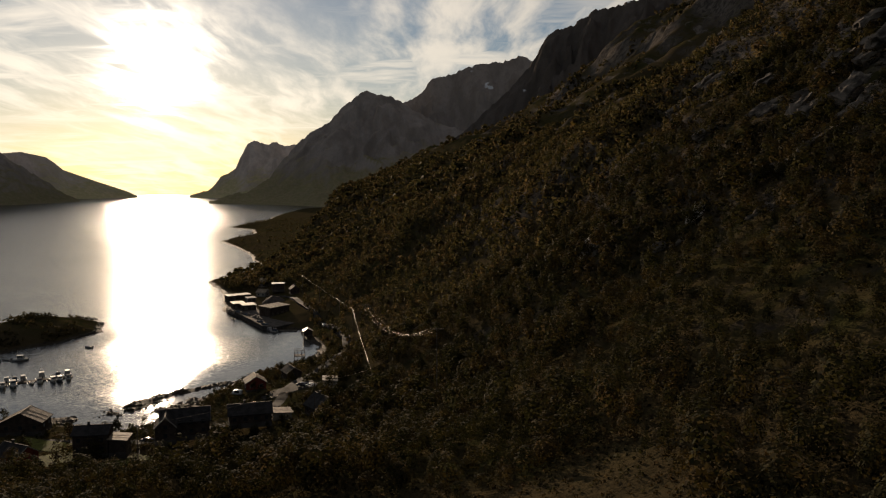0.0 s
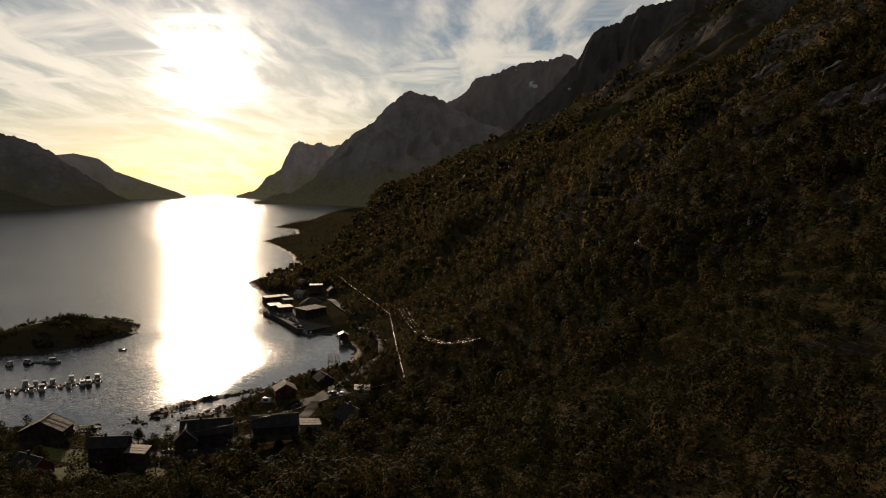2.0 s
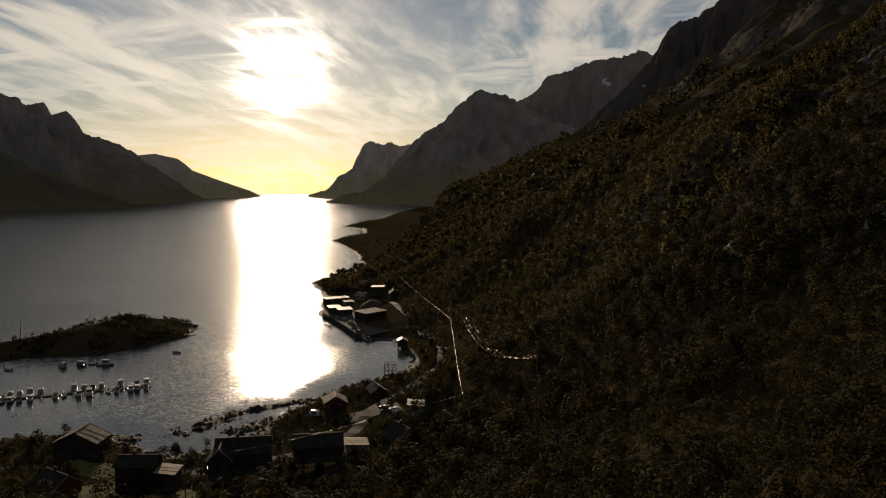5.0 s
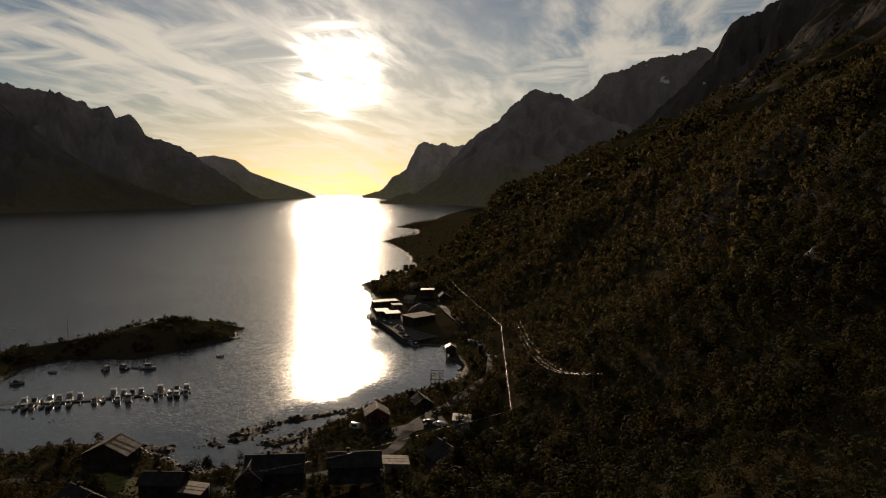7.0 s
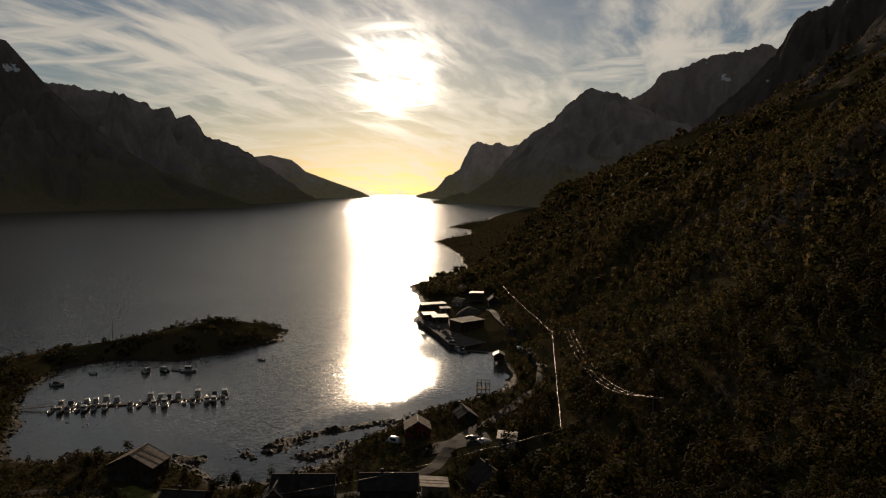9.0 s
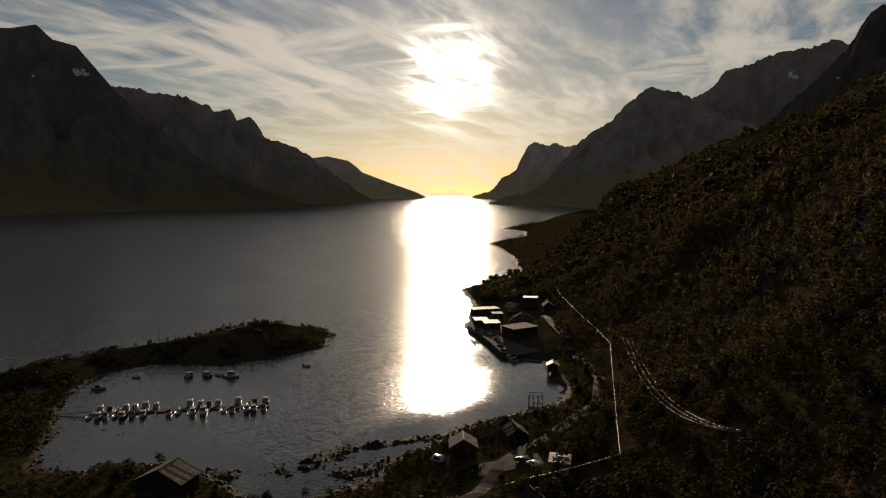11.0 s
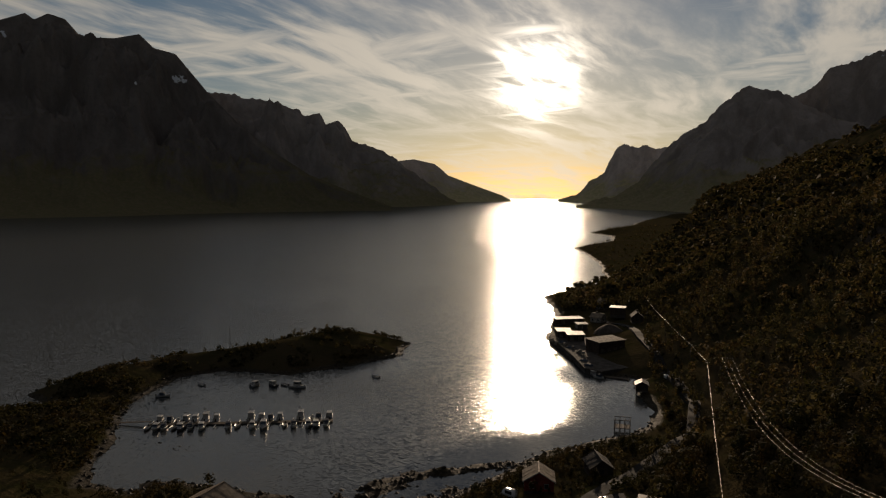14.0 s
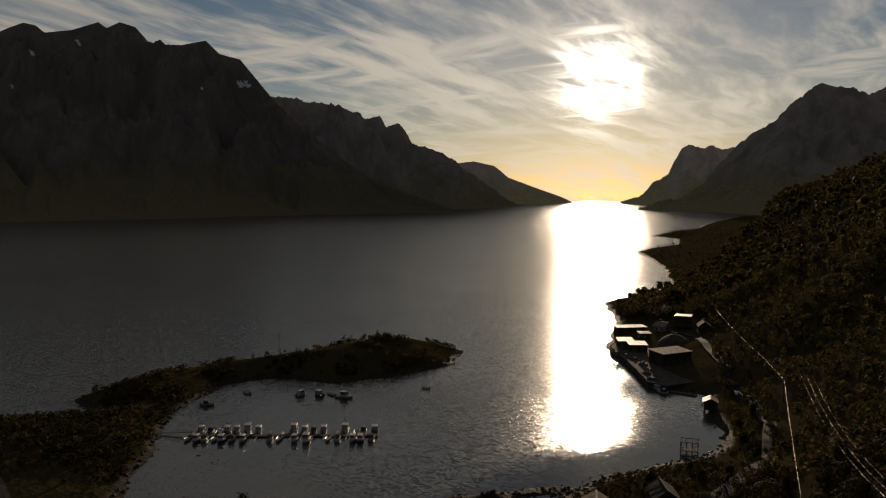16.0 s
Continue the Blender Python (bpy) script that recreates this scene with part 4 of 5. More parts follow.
def motor_boat(l, w, hull_mat, label, cabin="none", group=""):
    b = thing("motor_boat", pose(0, 0, 0), label, "boat", group)
    h = 0.62 if l < 5 else 0.85
    part("hull", hull_mesh(l, w, h), hull_mat, b, "", True)
    part("rub_rail", boxed(-w / 2 - 0.02, -w / 2 + 0.05, -l / 2, l * 0.1, h - 0.08, h), RUBBER, b)
    part("rub_rail", boxed(w / 2 - 0.05, w / 2 + 0.02, -l / 2, l * 0.1, h - 0.08, h), RUBBER, b)
    motor = part("outboard_motor", boxed(-0.2, 0.2, -l / 2 - 0.45, -l / 2 - 0.02, 0.3, h + 0.45, bevel=0.08), RUBBER, b)
    part("motor_leg", boxed(-0.07, 0.07, -l / 2 - 0.32, -l / 2 - 0.14, -0.5, 0.3), METAL, motor)
    if cabin == "none":
        for yy in (-l * 0.25, l * 0.05, l * 0.25):
            part("thwart", boxed(-w * 0.40, w * 0.40, yy - 0.14, yy + 0.14, h - 0.16, h - 0.1), TIMBER, b)
    if cabin in ("house", "tall"):
        ch = 1.2 if cabin == "house" else 1.65
        y0, y1 = -l * 0.20, l * 0.14
        prof = [(y0, h - 0.2), (y1 + 0.7, h - 0.1), (y1 + 0.15, h + ch), (y0, h + ch)]
        house_ = part("cabin", prism(bmesh.new(), prof, "x", -w * 0.36, w * 0.36), GELCOAT, b)
        part("cabin_roof", boxed(-w * 0.40, w * 0.40, y0 - 0.35, y1 + 0.35, h + ch, h + ch + 0.09, bevel=0.03), GELCOAT, house_)
        for side in (-1, 1):
            part("side_window", boxed(side * w * 0.36 - 0.02, side * w * 0.36 + 0.02, y0 + 0.2, y1 + 0.1, h + ch * 0.45, h + ch - 0.15), GLASS, house_)
        wz = h + ch * 0.5
        part("windscreen", prism(bmesh.new(), [(y1 + 0.50, wz), (y1 + 0.55, wz), (y1 + 0.30, h + ch - 0.1), (y1 + 0.25, h + ch - 0.1)], "x", -w * 0.32, w * 0.32), GLASS, house_)
        part("fore_deck", prism(bmesh.new(), [(y1 + 0.5, h - 0.12), (l * 0.42, h + 0.1), (l * 0.42, h + 0.2), (y1 + 0.5, h + 0.12)], "x", -w * 0.30, w * 0.30), GELCOAT, b)
        if cabin == "tall":
            mast = part("mast", rod(bmesh.new(), (0, y0 + 0.3, h + ch), (0, y0 + 0.1, h + ch + 2.6), 0.05, 0.03), METAL, b)
            part("radar_bar", boxed(-0.6, 0.6, y0 + 0.1, y0 + 0.25, h + ch + 1.4, h + ch + 1.55), GELCOAT, mast)
    if cabin == "canvas":
        prof = [(-l * 0.30, h - 0.1), (l * 0.18, h - 0.05), (l * 0.08, h + 1.05), (-l * 0.25, h + 1.15)]
        part("canvas_hood", prism(bmesh.new(), prof, "x", -w * 0.40, w * 0.40), TARP, b)
        part("windscreen", prism(bmesh.new(), [(l * 0.20, h), (l * 0.22, h), (l * 0.13, h + 0.75), (l * 0.11, h + 0.75)], "x", -w * 0.38, w * 0.38), GLASS, b)
    for side in (-1, 1):
        rail = rod(bmesh.new(), (side * w * 0.40, l * 0.1, h + 0.55), (side * 0.12, l * 0.49, h + 0.75), 0.03)
        if cabin != "none":
            part("bow_rail", rail, METAL, b)
            part("rail_post", rod(bmesh.new(), (side * w * 0.40, l * 0.1, h), (side * w * 0.40, l * 0.1, h + 0.55), 0.03), METAL, b)
        else:
            rail.free()
    return b


GROUP = "boats at the pontoon"
KINDS = [motor_boat(5.6, 2.2, GELCOAT, "small white cabin boat moored at the pontoon", "house", GROUP),
         motor_boat(6.8, 2.5, GELCOAT, "white cabin cruiser with a tall wheelhouse at the pontoon", "tall", GROUP),
         motor_boat(5.0, 2.0, GELCOAT, "white day boat under a dark canvas hood", "canvas", GROUP),
         motor_boat(4.4, 1.8, GELCOAT, "open white dinghy with an outboard at the pontoon", "none", GROUP),
         motor_boat(6.0, 2.3, HULL_DARK, "dark-hulled cabin boat moored at the pontoon", "house", GROUP)]
PW, PE = Vector((-213.5, 266.5, 0)), Vector((-162.3, 300.0, 0))
ALONG = (PE - PW).normalized()
ACROSS = Vector((-ALONG.y, ALONG.x, 0))
turn = math.degrees(math.atan2(ALONG.y, ALONG.x))
FAR_SIDE = [(0.045, 0), (0.10, 2), (0.14, 3), (0.185, 4), (0.235, 0), (0.29, 1), (0.35, 0), (0.54, 1), (0.60, 0), (0.65, 2), (0.70, 0), (0.815, 1), (0.88, 3), (0.915, 2), (0.975, 4)]
NEAR_SIDE = [(0.01, 3), (0.06, 0), (0.10, 2), (0.15, 3), (0.19, 4), (0.24, 2), (0.30, 0), (0.44, 2), (0.485, 3), (0.57, 0), (0.63, 1), (0.74, 3), (0.79, 2), (0.87, 0), (0.91, 4), (0.965, 2)]
used = set()
for side, spots in ((1, FAR_SIDE), (-1, NEAR_SIDE)):
    for f, k in spots:
        half = (5.6, 6.8, 5.0, 4.4, 6.0)[k] / 2
        jig = math.sin(f * 91 + side) * 0.35
        p = PW.lerp(PE, f) + ACROSS * side * (1.5 + half + 0.4 + jig * 0.5)
        m = pose(p.x, p.y, 0.0, jig * 2, jig * 3, turn + (0 if side > 0 else 180) + jig * 8)
        if (k in used):
            copy_thing(KINDS[k], m)
        else:
            KINDS[k].matrix_basis = m
            used.add(k)

pontoon = thing("pontoon", pose(PW.x, PW.y, 0, 0, 0, turn), "long grey timber pontoon with mooring fingers", "pontoon")
length = (PE - PW).length
for i in range(6):
    a0, a1 = length * i / 6, length * (i + 1) / 6
    part("float", boxed(a0 + 0.1, a1 - 0.1, -1.1, 1.1, -0.35, 0.32), STONE, pontoon)
for i in range(int(length / 0.5)):
    part("plank", boxed(i * 0.5, i * 0.5 + 0.46, -1.25, 1.25, 0.36, 0.42), TIMBER, pontoon)
for i in range(17):
    for side in (-1, 1):
        xx = 0.6 + i * length / 17
        part("finger", boxed(xx - 0.14, xx + 0.14, min(0, side * 5.0) if side < 0 else 1.2, -1.2 if side < 0 else 5.0, 0.14, 0.30), METAL, pontoon)
gang = thing("gangway", pose(PW.x - 9.5, PW.y - 3.2, 0.4, 0, -3, turn - 8), "narrow timber gangway from the spit to the pontoon", "gangway")
part("deck", boxed(-1.5, 10.5, -0.6, 0.6, 0.1, 0.22), TIMBER, gang)
for side in (-0.6, 0.6):
    part("rail", boxed(-1.5, 10.5, side - 0.03, side + 0.03, 1.05, 1.12), METAL, gang)
    for i in range(7):
        part("rail_post", boxed(-1.4 + i * 1.95, -1.34 + i * 1.95, side - 0.03, side + 0.03, 0.2, 1.06), METAL, gang)

# boats lying on their own moorings
for k, x, y, a, label in ((0, -218.5, 324.8, 5, "white cabin boat at anchor off the spit"), (4, -212.8, 328.6, 70, "dark cabin boat rafted to a dinghy in the bay"),
                          (3, -209.0, 331.5, 80, "open dinghy beside a cabin boat in the bay"), (1, -202.0, 331.0, -75, "larger white cruiser with a mast at anchor"),
                          (2, -237.7, 295.0, -60, "canvas-hooded boat drawn close to the spit"), (3, -238.4, 315.1, 80, "small dark dinghy at anchor in the inner bay"),
                          (3, -184.0, 360.8, 75, "small open boat at anchor off the islet"), (4, -103.5, 409.0, 40, "work boat lying at the end of the quay"),
                          (2, -100.0, 405.0, 75, "day boat moored by the quay's floating stage")):
    tagged(copy_thing(KINDS[k], pose(x, y, 0, 0, 0, a)), label, "boat", "boats at anchor")
stage = thing("floating_stage", pose(-97.5, 408.5, 0, 0, 0, -5), "low floating stage of grey planks at the quay", "jetty")
part("float", boxed(-6, 10, -1.2, 1.2, -0.3, 0.34), STONE, stage)
for i in range(32):
    part("plank", boxed(-6 + i * 0.5, -5.54 + i * 0.5, -1.3, 1.3, 0.38, 0.44), TIMBER, stage)


# ---- poles and wires ----
def pole(x, y, top, label, arm=1.6):
    z = height(x, y)
    p = thing("utility_pole", pose(x, y, z), label, "utility pole", "power line poles")
    part("shaft", rod(bmesh.new(), (0, 0, -1), (0, 0, top - z + 0.3), 0.17, 0.12, 8), TIMBER, p)
    part("cross_arm", boxed(-arm / 2, arm / 2, -0.07, 0.07, top - z - 0.15, top - z), TIMBER, p)
    for xx in (-arm / 2 + 0.08, 0.0, arm / 2 - 0.08):
        part("insulator", rod(bmesh.new(), (xx, 0, top - z), (xx, 0, top - z + 0.22), 0.06), GELCOAT, p)


def wire(p, q, sag, r=0.035):
    p, q = Vector(p), Vector(q)
    bm = bmesh.new()
    last, n = None, 40
    for i in range(n + 1):
        t = i / n
        c = p.lerp(q, t) - Vector((0, 0, sag * 4 * t * (1 - t)))
        ring = [bm.verts.new(c + Vector((r * math.cos(a), 0, r * math.sin(a)))) for a in (0, 1.047, 2.094, 3.142, 4.189, 5.236)]
        if last:
            for k in range(6):
                bm.faces.new((last[k], last[(k + 1) % 6], ring[(k + 1) % 6], ring[k]))
        last = ring
    return tagged(part("power_wire", bm, WIRE, None, "", True), "thin bright aluminium power wire between poles", "wire", "power wires")


POLES = [(-103.9, 511.3, 20.3), (-82.7, 455.2, 18.8), (-64.1, 413.1, 16.6), (-52.6, 381.5, 16.4), (-29.7, 250.6, 14.9), (-45.0, 222.0, 17.0)]
for p in POLES:
    pole(p[0], p[1], p[2], "weathered wooden power pole on the wooded slope")
for a, b in zip(POLES[:-1], POLES[1:]):
    d = (Vector(b) - Vector(a)).length
    for o in (-0.06, 0.06):
        wire((a[0] + o, a[1], a[2] + 0.2), (b[0] + o, b[1], b[2] + 0.2), d * 0.008, 0.026)
HIGH = [(-45.5, 379.0, 19.3), (-5.1, 197.1, 39.5)]
for p in HIGH:
    pole(p[0], p[1], p[2], "wooden high-voltage pole in the birch scrub", 3.8)
for o in (-1.8, 0.0, 1.8):
    wire((HIGH[0][0] + o, HIGH[0][1], HIGH[0][2] + 0.2), (HIGH[1][0] + o, HIGH[1][1], HIGH[1][2] + 0.2), 7.5, 0.018)
pole(-87.0, 183.5, 15.0, "wooden pole with a cross arm beside the dark house", 1.4)
wire((-87, 183.5, 15.1), (-45, 222, 17.1), 1.2, 0.03)
pole(-276.0, 372.0, 12.0, "thin marker pole on the wooded islet", 0.5)


# ---- roads, lawns and parking ----
def ribbon(name, pts, width, mat, label, category, lift=0.07):
    """A strip that follows the ground."""
    fine = []
    for (ax, ay), (bx, by) in zip(pts[:-1], pts[1:]):
        n = max(2, int(math.hypot(bx - ax, by - ay) / 2))
        fine += [(ax + (bx - ax) * i / n, ay + (by - ay) * i / n) for i in range(n)]
    fine.append(pts[-1])
    bm = bmesh.new()
    rows_ = []
    for i, (x, y) in enumerate(fine):
        a, b = fine[max(0, i - 1)], fine[min(len(fine) - 1, i + 1)]
        d = Vector((b[0] - a[0], b[1] - a[1], 0)).normalized()
        nrm = Vector((-d.y, d.x, 0))
        zz = max(height(x + nrm.x * w, y + nrm.y * w) for w in (-width / 2, -width / 4, 0, width / 4, width / 2)) + lift
        row = []
        for w in (-0.5, -0.25, 0.25, 0.5):
            row.append(bm.verts.new((x + nrm.x * w * width, y + nrm.y * w * width, zz + (0.03 if abs(w) < 0.4 else 0))))
        for w in (0.56, -0.56):
            row.append(bm.verts.new((x + nrm.x * w * width, y + nrm.y * w * width, zz - 1.5)))
        row = [row[5], row[0], row[1], row[2], row[3], row[4]]
        rows_.append(row)
    for a, b in zip(rows_[:-1], rows_[1:]):
        for k in range(5):
            bm.faces.new((a[k], a[k + 1], b[k + 1], b[k]))
    return tagged(part(name, bm, mat, None, ""), label, category, kind="structure")


ribbon("road", [(-170, 190), (-140, 203), (-124, 208), (-108, 206), (-95, 206), (-86, 214), (-70, 224), (-62, 240), (-61, 262), (-55, 290), (-48, 325), (-54, 365), (-70, 405), (-84, 440), (-100, 478), (-112, 508), (-135, 535)],
       3.8, ASPHALT, "narrow asphalt road along the shore", "road")
ribbon("road", [(-330, 190), (-285, 212), (-250, 222), (-215, 205), (-170, 190)], 4.2, GRAVEL, "pale gravel track to the spit", "road")
ribbon("pavement", [(-70, 253), (-52, 262)], 8.5, ASPHALT, "worn asphalt parking ground", "parking ground", 0.12)
ribbon("lawn", [(-93, 178), (-88, 191)], 7, LAWN, "bright mown lawn beside the dark house", "lawn", 0.10)
ribbon("lawn", [(-121, 176), (-109, 193)], 11, LAWN, "sunlit garden lawn below the houses", "lawn", 0.10)
ribbon("lawn", [(-134, 206), (-116, 201)], 8, LAWN, "meadow grass beside the boathouse", "lawn", 0.10)


def fence(x, y, turn, n, label):
    f = thing("fence", pose(x, y, height(x, y), 0, 0, turn), label, "fence")
    for i in range(n):
        part("post", boxed(i * 1.6 - 0.06, i * 1.6 + 0.06, -0.06, 0.06, -1.2, 1.1), TRIM, f)
    for zz in (0.45, 0.9):
        part("rail", boxed(-0.1, (n - 1) * 1.6 + 0.1, -0.1, -0.062, zz, zz + 0.14), TRIM, f)


fence(-94.5, 203.0, -68, 8, "white-painted timber fence between the houses")


def car(x, y, turn, paint, label, van=False):
    c = thing("car", pose(x, y, height(x, y) + 0.22, 0, 0, turn), label, "car")
    top = 1.95 if van else 1.45
    prof = [(-2.1, 0.35), (2.1, 0.35), (2.15, 0.75), (1.3 if not van else 1.7, 0.92), (0.6 if not van else 1.2, top), (-1.4 if not van else -2.0, top), (-2.1, 0.95)]
    bm = prism(bmesh.new(), prof, "x", -0.86, 0.86)
    bmesh.ops.bevel(bm, geom=bm.edges[:], offset=0.07, segments=2, affect="EDGES")
    body = part("body", bm, paint, c, "", True)
    for side in (-1, 1):
        part("side_window", boxed(side * 0.86 - 0.02, side * 0.86 + 0.02, -1.3, 0.7, 0.95, top - 0.14), GLASS, body)
        for yy in (-1.3, 1.3):
            wheel = part("wheel", rod(bmesh.new(), (side * 0.68, yy, 0.32), (side * 0.9, yy, 0.32), 0.32, sides=14), RUBBER, c)
            part("rim", rod(bmesh.new(), (side * 0.86, yy, 0.32), (side * 0.92, yy, 0.32), 0.19, sides=10), METAL, wheel)
        part("headlight", boxed(side * 0.62 - 0.16, side * 0.62 + 0.16, 2.08, 2.17, 0.6, 0.74), GLASS, body)
    yw = 1.3 if not van else 1.7
    yt = 0.6 if not van else 1.2
    part("windscreen", prism(bmesh.new(), [(yw - 0.05, 0.98), (yw + 0.02, 0.98), (yt + 0.08, top - 0.08), (yt + 0.01, top - 0.08)], "x", -0.72, 0.72), GLASS, body)
    return c


car(-93.5, 206.0, 80, CAR_DARK, "dark car parked on the shore road")
car(-52.5, 256.5, 60, CAR_WHITE, "white car on the parking ground")
car(-56.5, 259.5, 65, CAR_DARK, "dark car beside a white car on the parking ground")
car(-81.5, 262.0, 80, CAR_WHITE, "white van standing beside the red barn", True)
car(-58.5, 216.0, 10, CAR_WHITE, "white car beside the low dark house")
car(-72.0, 405.0, 20, CAR_WHITE, "pale car on the quay road")


# ---- clutter on the quay ----
def crate_stack(x, y, turn, n, z=2.27):
    c = thing("crate_stack", pose(x, y, z, 0, 0, turn), "stacked grey fish crates on the quay", "crates", "quay crates")
    for i in range(n):
        k = 0.03 * math.sin(i * 5.1)
        crate = part("crate", boxed(-0.6 + k, 0.6 + k, -0.45, 0.45, i * 0.62, i * 0.62 + 0.6, bevel=0.04), PALE_WALL, c)
        part("rim", boxed(-0.64 + k, 0.64 + k, -0.49, 0.49, i * 0.62 + 0.5, i * 0.62 + 0.57), TRIM, crate)


for i in range(16):
    f = (i * 0.618) % 1
    crate_stack(-141 + 30 * f + 3 * math.sin(i * 2.3), 468 - 42 * f + 2.5 * math.cos(i * 1.7), i * 40, 1 + i % 3)


def net_pile(x, y, z=2.2):
    bm = bmesh.new()
    bmesh.ops.create_icosphere(bm, subdivisions=3, radius=1.0)
    for v in bm.verts:
        p = v.co.copy()
        v.co = Vector((p.x * 2.2, p.y * 1.5, max(p.z, -0.05) * 0.9)) * (1 + 0.3 * noise.noise(p * 2.1 + Vector((x, y, 0))))
    ob = part("net_pile", bm, TARP, None, "", True)
    ob.location = (x, y, z)
    tagged(ob, "heap of dark fishing nets on the quay", "nets", "quay nets")


for x, y in ((-108, 417), (-113, 426), (-128, 452), (-136, 463)):
    net_pile(x, y)


# ---- rocks ----
def rock_template(rng, n=1):
    bm = bmesh.new()
    bmesh.ops.create_icosphere(bm, subdivisions=n, radius=1.0)
    for v in bm.verts:
        v.co *= 0.75 + 0.5 * rng.random()
        v.co.z *= 0.55
    bm.verts.index_update()
    out = np.array([v.co[:] for v in bm.verts]), np.array([[v.index for v in f.verts] for f in bm.faces])
    bm.free()
    return out


def rock_field(name, x, y, size, label, sink=0.25, mat=STONE):
    z = np.maximum(land_height(x, y), -0.6)
    vs, fs, off = [], [], 0
    tpl = [rock_template(rng) for i in range(5)]
    for i in range(len(x)):
        v, f = tpl[i % 5]
        a = rng.uniform(0, 6.283)
        s = size[i] * rng.uniform(0.7, 1.3, 3)
        w = v * s
        vs.append(np.stack([w[:, 0] * math.cos(a) - w[:, 1] * math.sin(a) + x[i], w[:, 0] * math.sin(a) + w[:, 1] * math.cos(a) + y[i], w[:, 2] + z[i] + s[2] * (0.3 - sink)], -1))
        fs.append(f + off)
        off += len(v)
    me = bpy.data.meshes.new(name)
    quads(me, np.concatenate(vs), np.concatenate(fs))
    me.materials.append(mat)
    return tagged(new(name, me), label, "rocks", kind="stuff")


WEED = plain("wet_weedy_rock", (0.035, 0.029, 0.021), 0.65, scale=2.0, bump=0.15)
x, y = scatter(rng, -300, -40, 200, 460, 1.15)
d = shore_distance(x, y)
chance = np.where(np.abs(d + 0.5) < 3.5, 0.45, 0) + np.where(d < 2, tidal_banks(x, y) ** 0.7 * 0.75, 0)
ok = rng.uniform(0, 1, len(x)) < chance
x, y = x[ok], y[ok]
rock_field("shore_rocks", x, y, rng.uniform(0.2, 0.95, len(x)) ** 1.8 * 0.95, "weed-covered stones along the tidal shore", mat=WEED)
x = rng.normal(-187.5, 3.2, 60)
y = rng.normal(254.5, 2.2, 60)
me = rock_field("skerry", x, y, rng.uniform(0.5, 1.3, 60), "low weedy skerry awash in the bay", mat=WEED)


def outcrop(x, y, w, h, seed, label, mat):
    """A broken pale crag standing out of the slope."""
    r2 = np.random.default_rng(seed)
    bm = bmesh.new()
    bmesh.ops.create_icosphere(bm, subdivisions=4, radius=1.0)
    for v in bm.verts:
        p = v.co.copy()
        k = 1 + 0.35 * noise.fractal(p * 1.6 + Vector((seed, 0, 0)), 1.0, 2.0, 5) + 0.25 * abs(noise.noise(Vector((p.x * 3, p.y * 3, p.z * 0.7 + seed))))
        v.co = Vector((p.x * w, p.y * w * 0.7, p.z * h)) * k
    ob = part("rock_outcrop", bm, mat, None, "")
    ob.location = (x, y, height(x, y) - h * 0.25)
    ob.rotation_euler = (radians(-14), radians(16), r2.uniform(-0.5, 0.5))
    return tagged(ob, label, "rock outcrop", "hillside crags")


CRAG = plain("pale_crag", (0.13, 0.112, 0.094), 0.9, scale=0.8, vary=0.65, bump=0.8)
QUARTZ = plain("bare_quartz_face", (0.46, 0.42, 0.37), 0.7, scale=0.8, vary=0.5, bump=0.5)
outcrop(45.0, 240, 2.6, 9.0, 3, "pale broken crag in the birch slope", QUARTZ)
outcrop(71, 203, 2.6, 4.2, 8, "square pale boulder among hillside scrub", QUARTZ)
outcrop(48, 232, 2.2, 3.0, 12, "low grey crag under the scrub", CRAG)


def slabs(x, y, n, size, seed):
    """Tilted plates of bedrock lying down the slope, weathered apart along their layers."""
    r2 = np.random.default_rng(seed)
    bm = bmesh.new()
    for i in range(n):
        l, w, t = size * r2.uniform(0.7, 1.5), size * r2.uniform(0.25, 0.5), size * r2.uniform(0.08, 0.16)
        plate = bmesh.new()
        bmesh.ops.create_cube(plate, size=1.0)
        bmesh.ops.subdivide_edges(plate, edges=plate.edges[:], cuts=5, use_grid_fill=True)
        turn_ = Euler((radians(r2.uniform(8, 30)), radians(-27 + r2.uniform(-8, 8)), radians(12 + r2.uniform(-14, 14)))).to_matrix()
        off = Vector((r2.normal() * size * 0.5, r2.normal() * size * 0.55, i * t * 0.3 + r2.normal() * size * 0.05))
        for v in plate.verts:
            q = Vector((v.co.x * l, v.co.y * w, v.co.z * t))
            p = q + Vector((seed * 3.1, i * 7.7, 0))
            q += noise.noise_vector(p * (2.4 / size)) * size * 0.13 + noise.noise_vector(p * (8.0 / size)) * size * 0.06
            v.co = turn_ @ q + off
        tmp = bpy.data.meshes.new("plate")
        plate.to_mesh(tmp)
        plate.free()
        bm.from_mesh(tmp)
        bpy.data.meshes.remove(tmp)
    # settle it along the slope
    slope_ = (height(x + 4, y) - height(x - 4, y)) / 8
    for v in bm.verts:
        v.co.z += slope_ * v.co.x * 0.25
    ob = part("rock_slab", bm, CRAG, None, "")
    ob.location = (x, y, height(x, y) + size * 0.05)
    return tagged(ob, "tilted layered bedrock slabs breaking through the heath", "rock outcrop", "hillside crags")


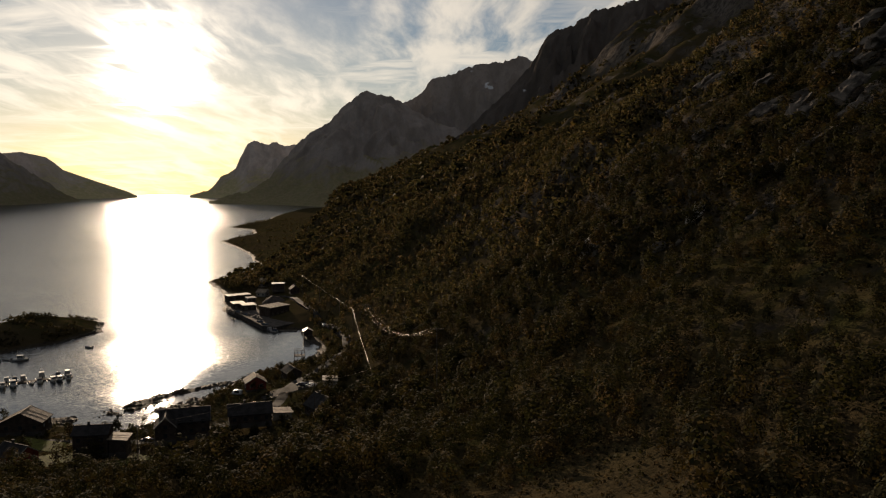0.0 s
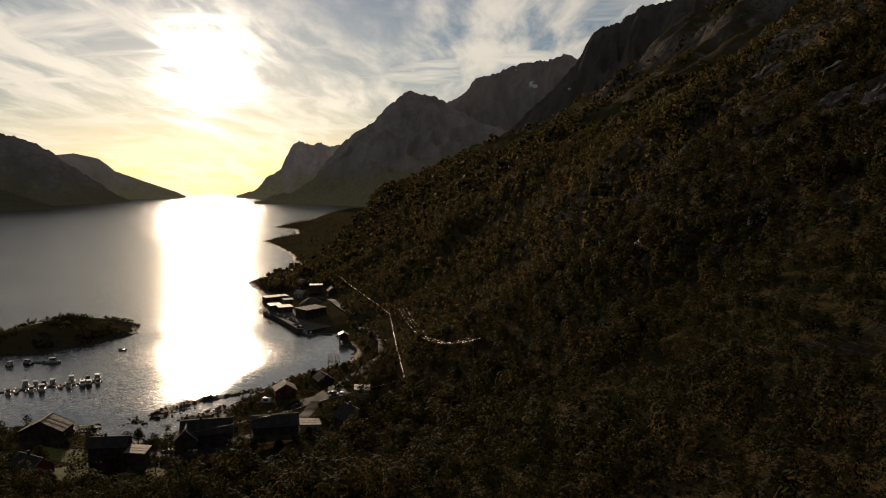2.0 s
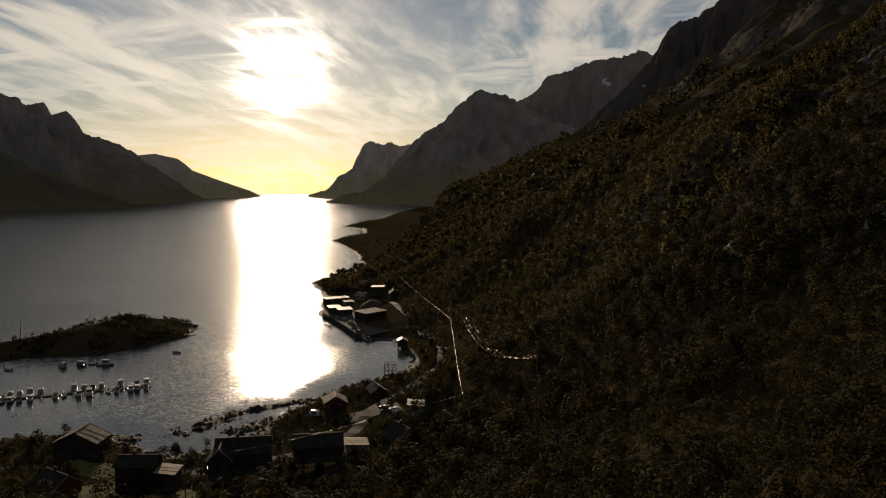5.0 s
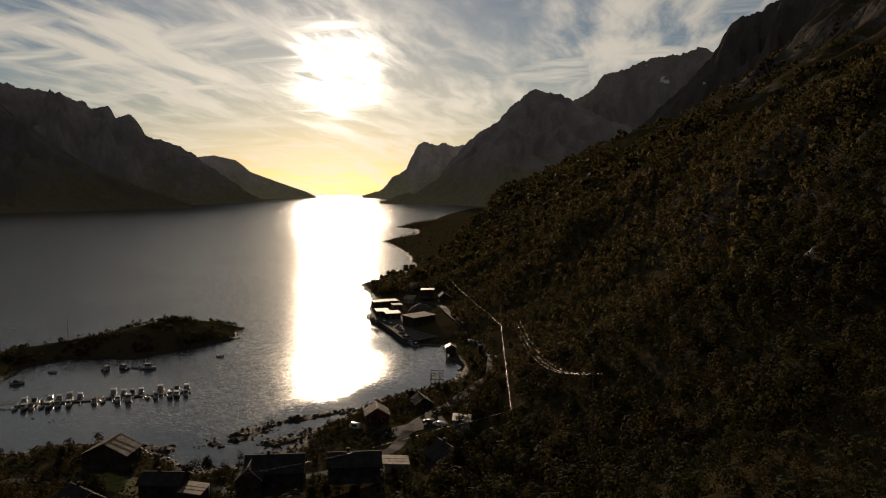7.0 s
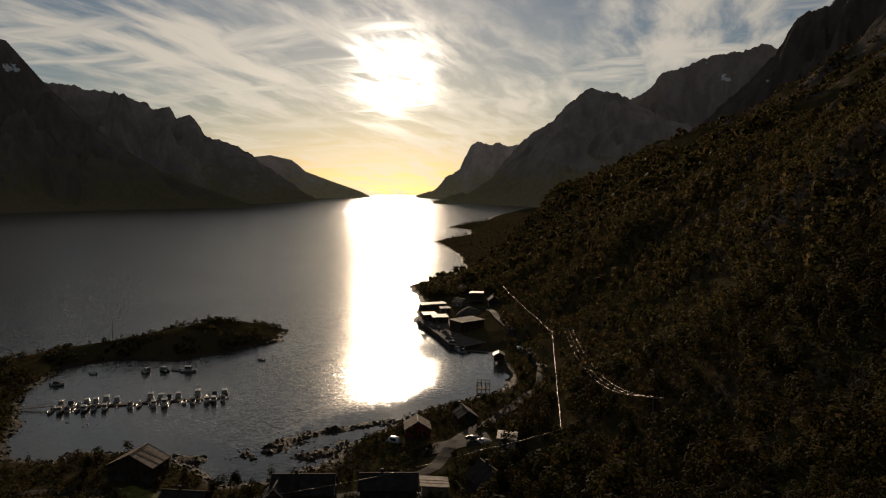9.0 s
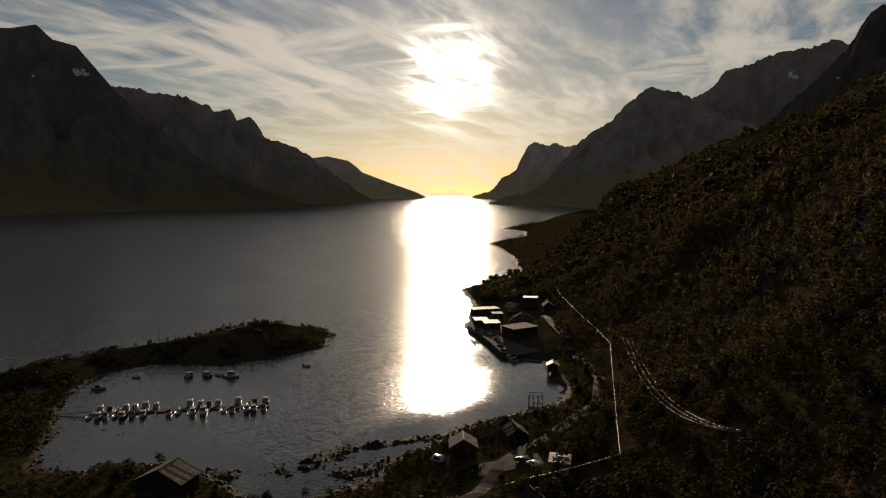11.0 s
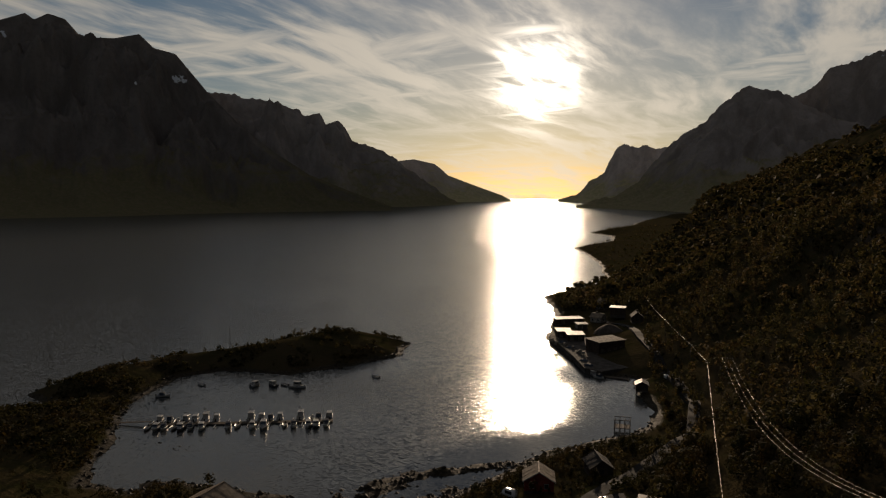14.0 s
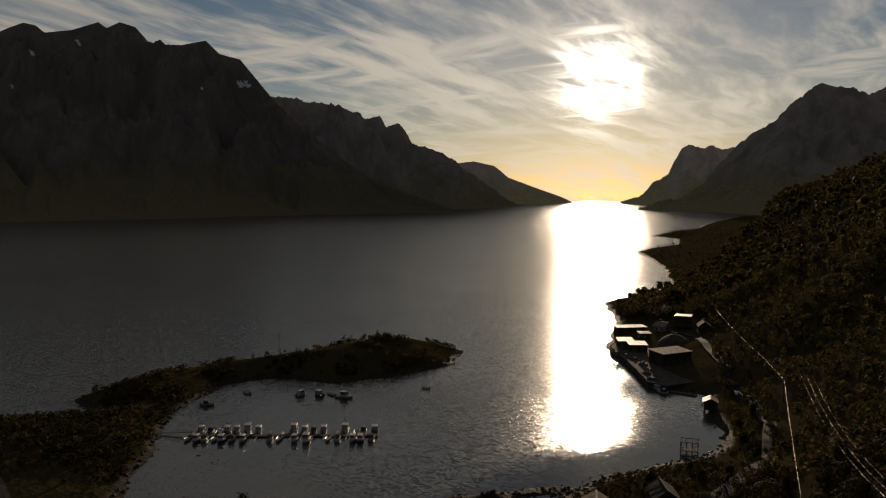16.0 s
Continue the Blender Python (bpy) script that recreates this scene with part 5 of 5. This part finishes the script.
for i, (x, y, n, size) in enumerate(((108, 208, 6, 12), (120, 196, 7, 14), (132, 214, 7, 15), (112, 182, 5, 10), (98, 176, 5, 9), (126, 232, 6, 13), (142, 240, 6, 14), (150, 216, 7, 16),
                                     (88, 190, 4, 7), (78, 168, 4, 6), (104, 236, 5, 9), (94, 262, 5, 8), (118, 270, 6, 11), (86, 310, 5, 8), (104, 340, 6, 10), (124, 330, 6, 12), (78, 420, 5, 8),
                                     (96, 440, 6, 10), (70, 470, 5, 8), (120, 480, 7, 13), (60, 200, 3, 5), (58, 270, 3, 5), (150, 420, 7, 15), (180, 380, 8, 18), (170, 300, 8, 18), (200, 460, 8, 20))):
    slabs(x, y, n + 2, size * 0.75, i + 2)


# ---- single trees ----
def birch(rng, tall, leaves):
    t = thing("birch_tree", pose(0, 0, 0), "leafy mountain birch beside the houses", "tree", "village birches")
    bm = bmesh.new()
    rod(bm, (0, 0, -0.4), (0.1, 0.05, tall * 0.45), 0.14, 0.09, 7)
    rod(bm, (0.1, 0.05, tall * 0.45), (0.0, 0.1, tall * 0.9), 0.09, 0.02, 6)
    for i in range(6):
        a = i * 1.1
        zz = tall * (0.25 + 0.09 * i)
        rod(bm, (0.07, 0.03, zz), (math.cos(a) * tall * 0.2, math.sin(a) * tall * 0.2, zz + tall * 0.16), 0.05, 0.012, 5)
    part("trunk", bm, BARK, t)
    v, rounds = tree_template(rng, leaves, 0.032)
    crown = new("crown", leaf_mesh("crown", v * np.array([tall * 1.1, tall * 1.1, tall]), rounds, LEAF))
    crown.parent = t
    return t


models = [birch(rng, h, 760) for h in (3.2, 4.0, 4.8, 5.6)]
SPOTS = [(-126, 222), (-122, 216), (-112, 214), (-108, 218), (-90, 212), (-87, 208), (-70, 200), (-66, 198), (-54, 214), (-50, 220), (-36, 232), (-48, 240), (-58, 246), (-70, 276),
         (-64, 276), (-60, 300), (-56, 312), (-66, 312), (-52, 330), (-58, 344), (-60, 356), (-64, 366), (-62, 380), (-72, 296), (-105, 196), (-112, 178), (-108, 172), (-126, 196), (-132, 192),
         (-140, 200), (-146, 208), (-150, 214), (-86, 190), (-70, 190), (-64, 190), (-58, 196), (-50, 204), (-44, 212)]
for i, (x, y) in enumerate(SPOTS):
    m = pose(x, y, height(x, y), 0, 0, i * 67)
    if i < 4:
        models[i].matrix_basis = m
    else:
        copy_thing(models[i % 4], m)
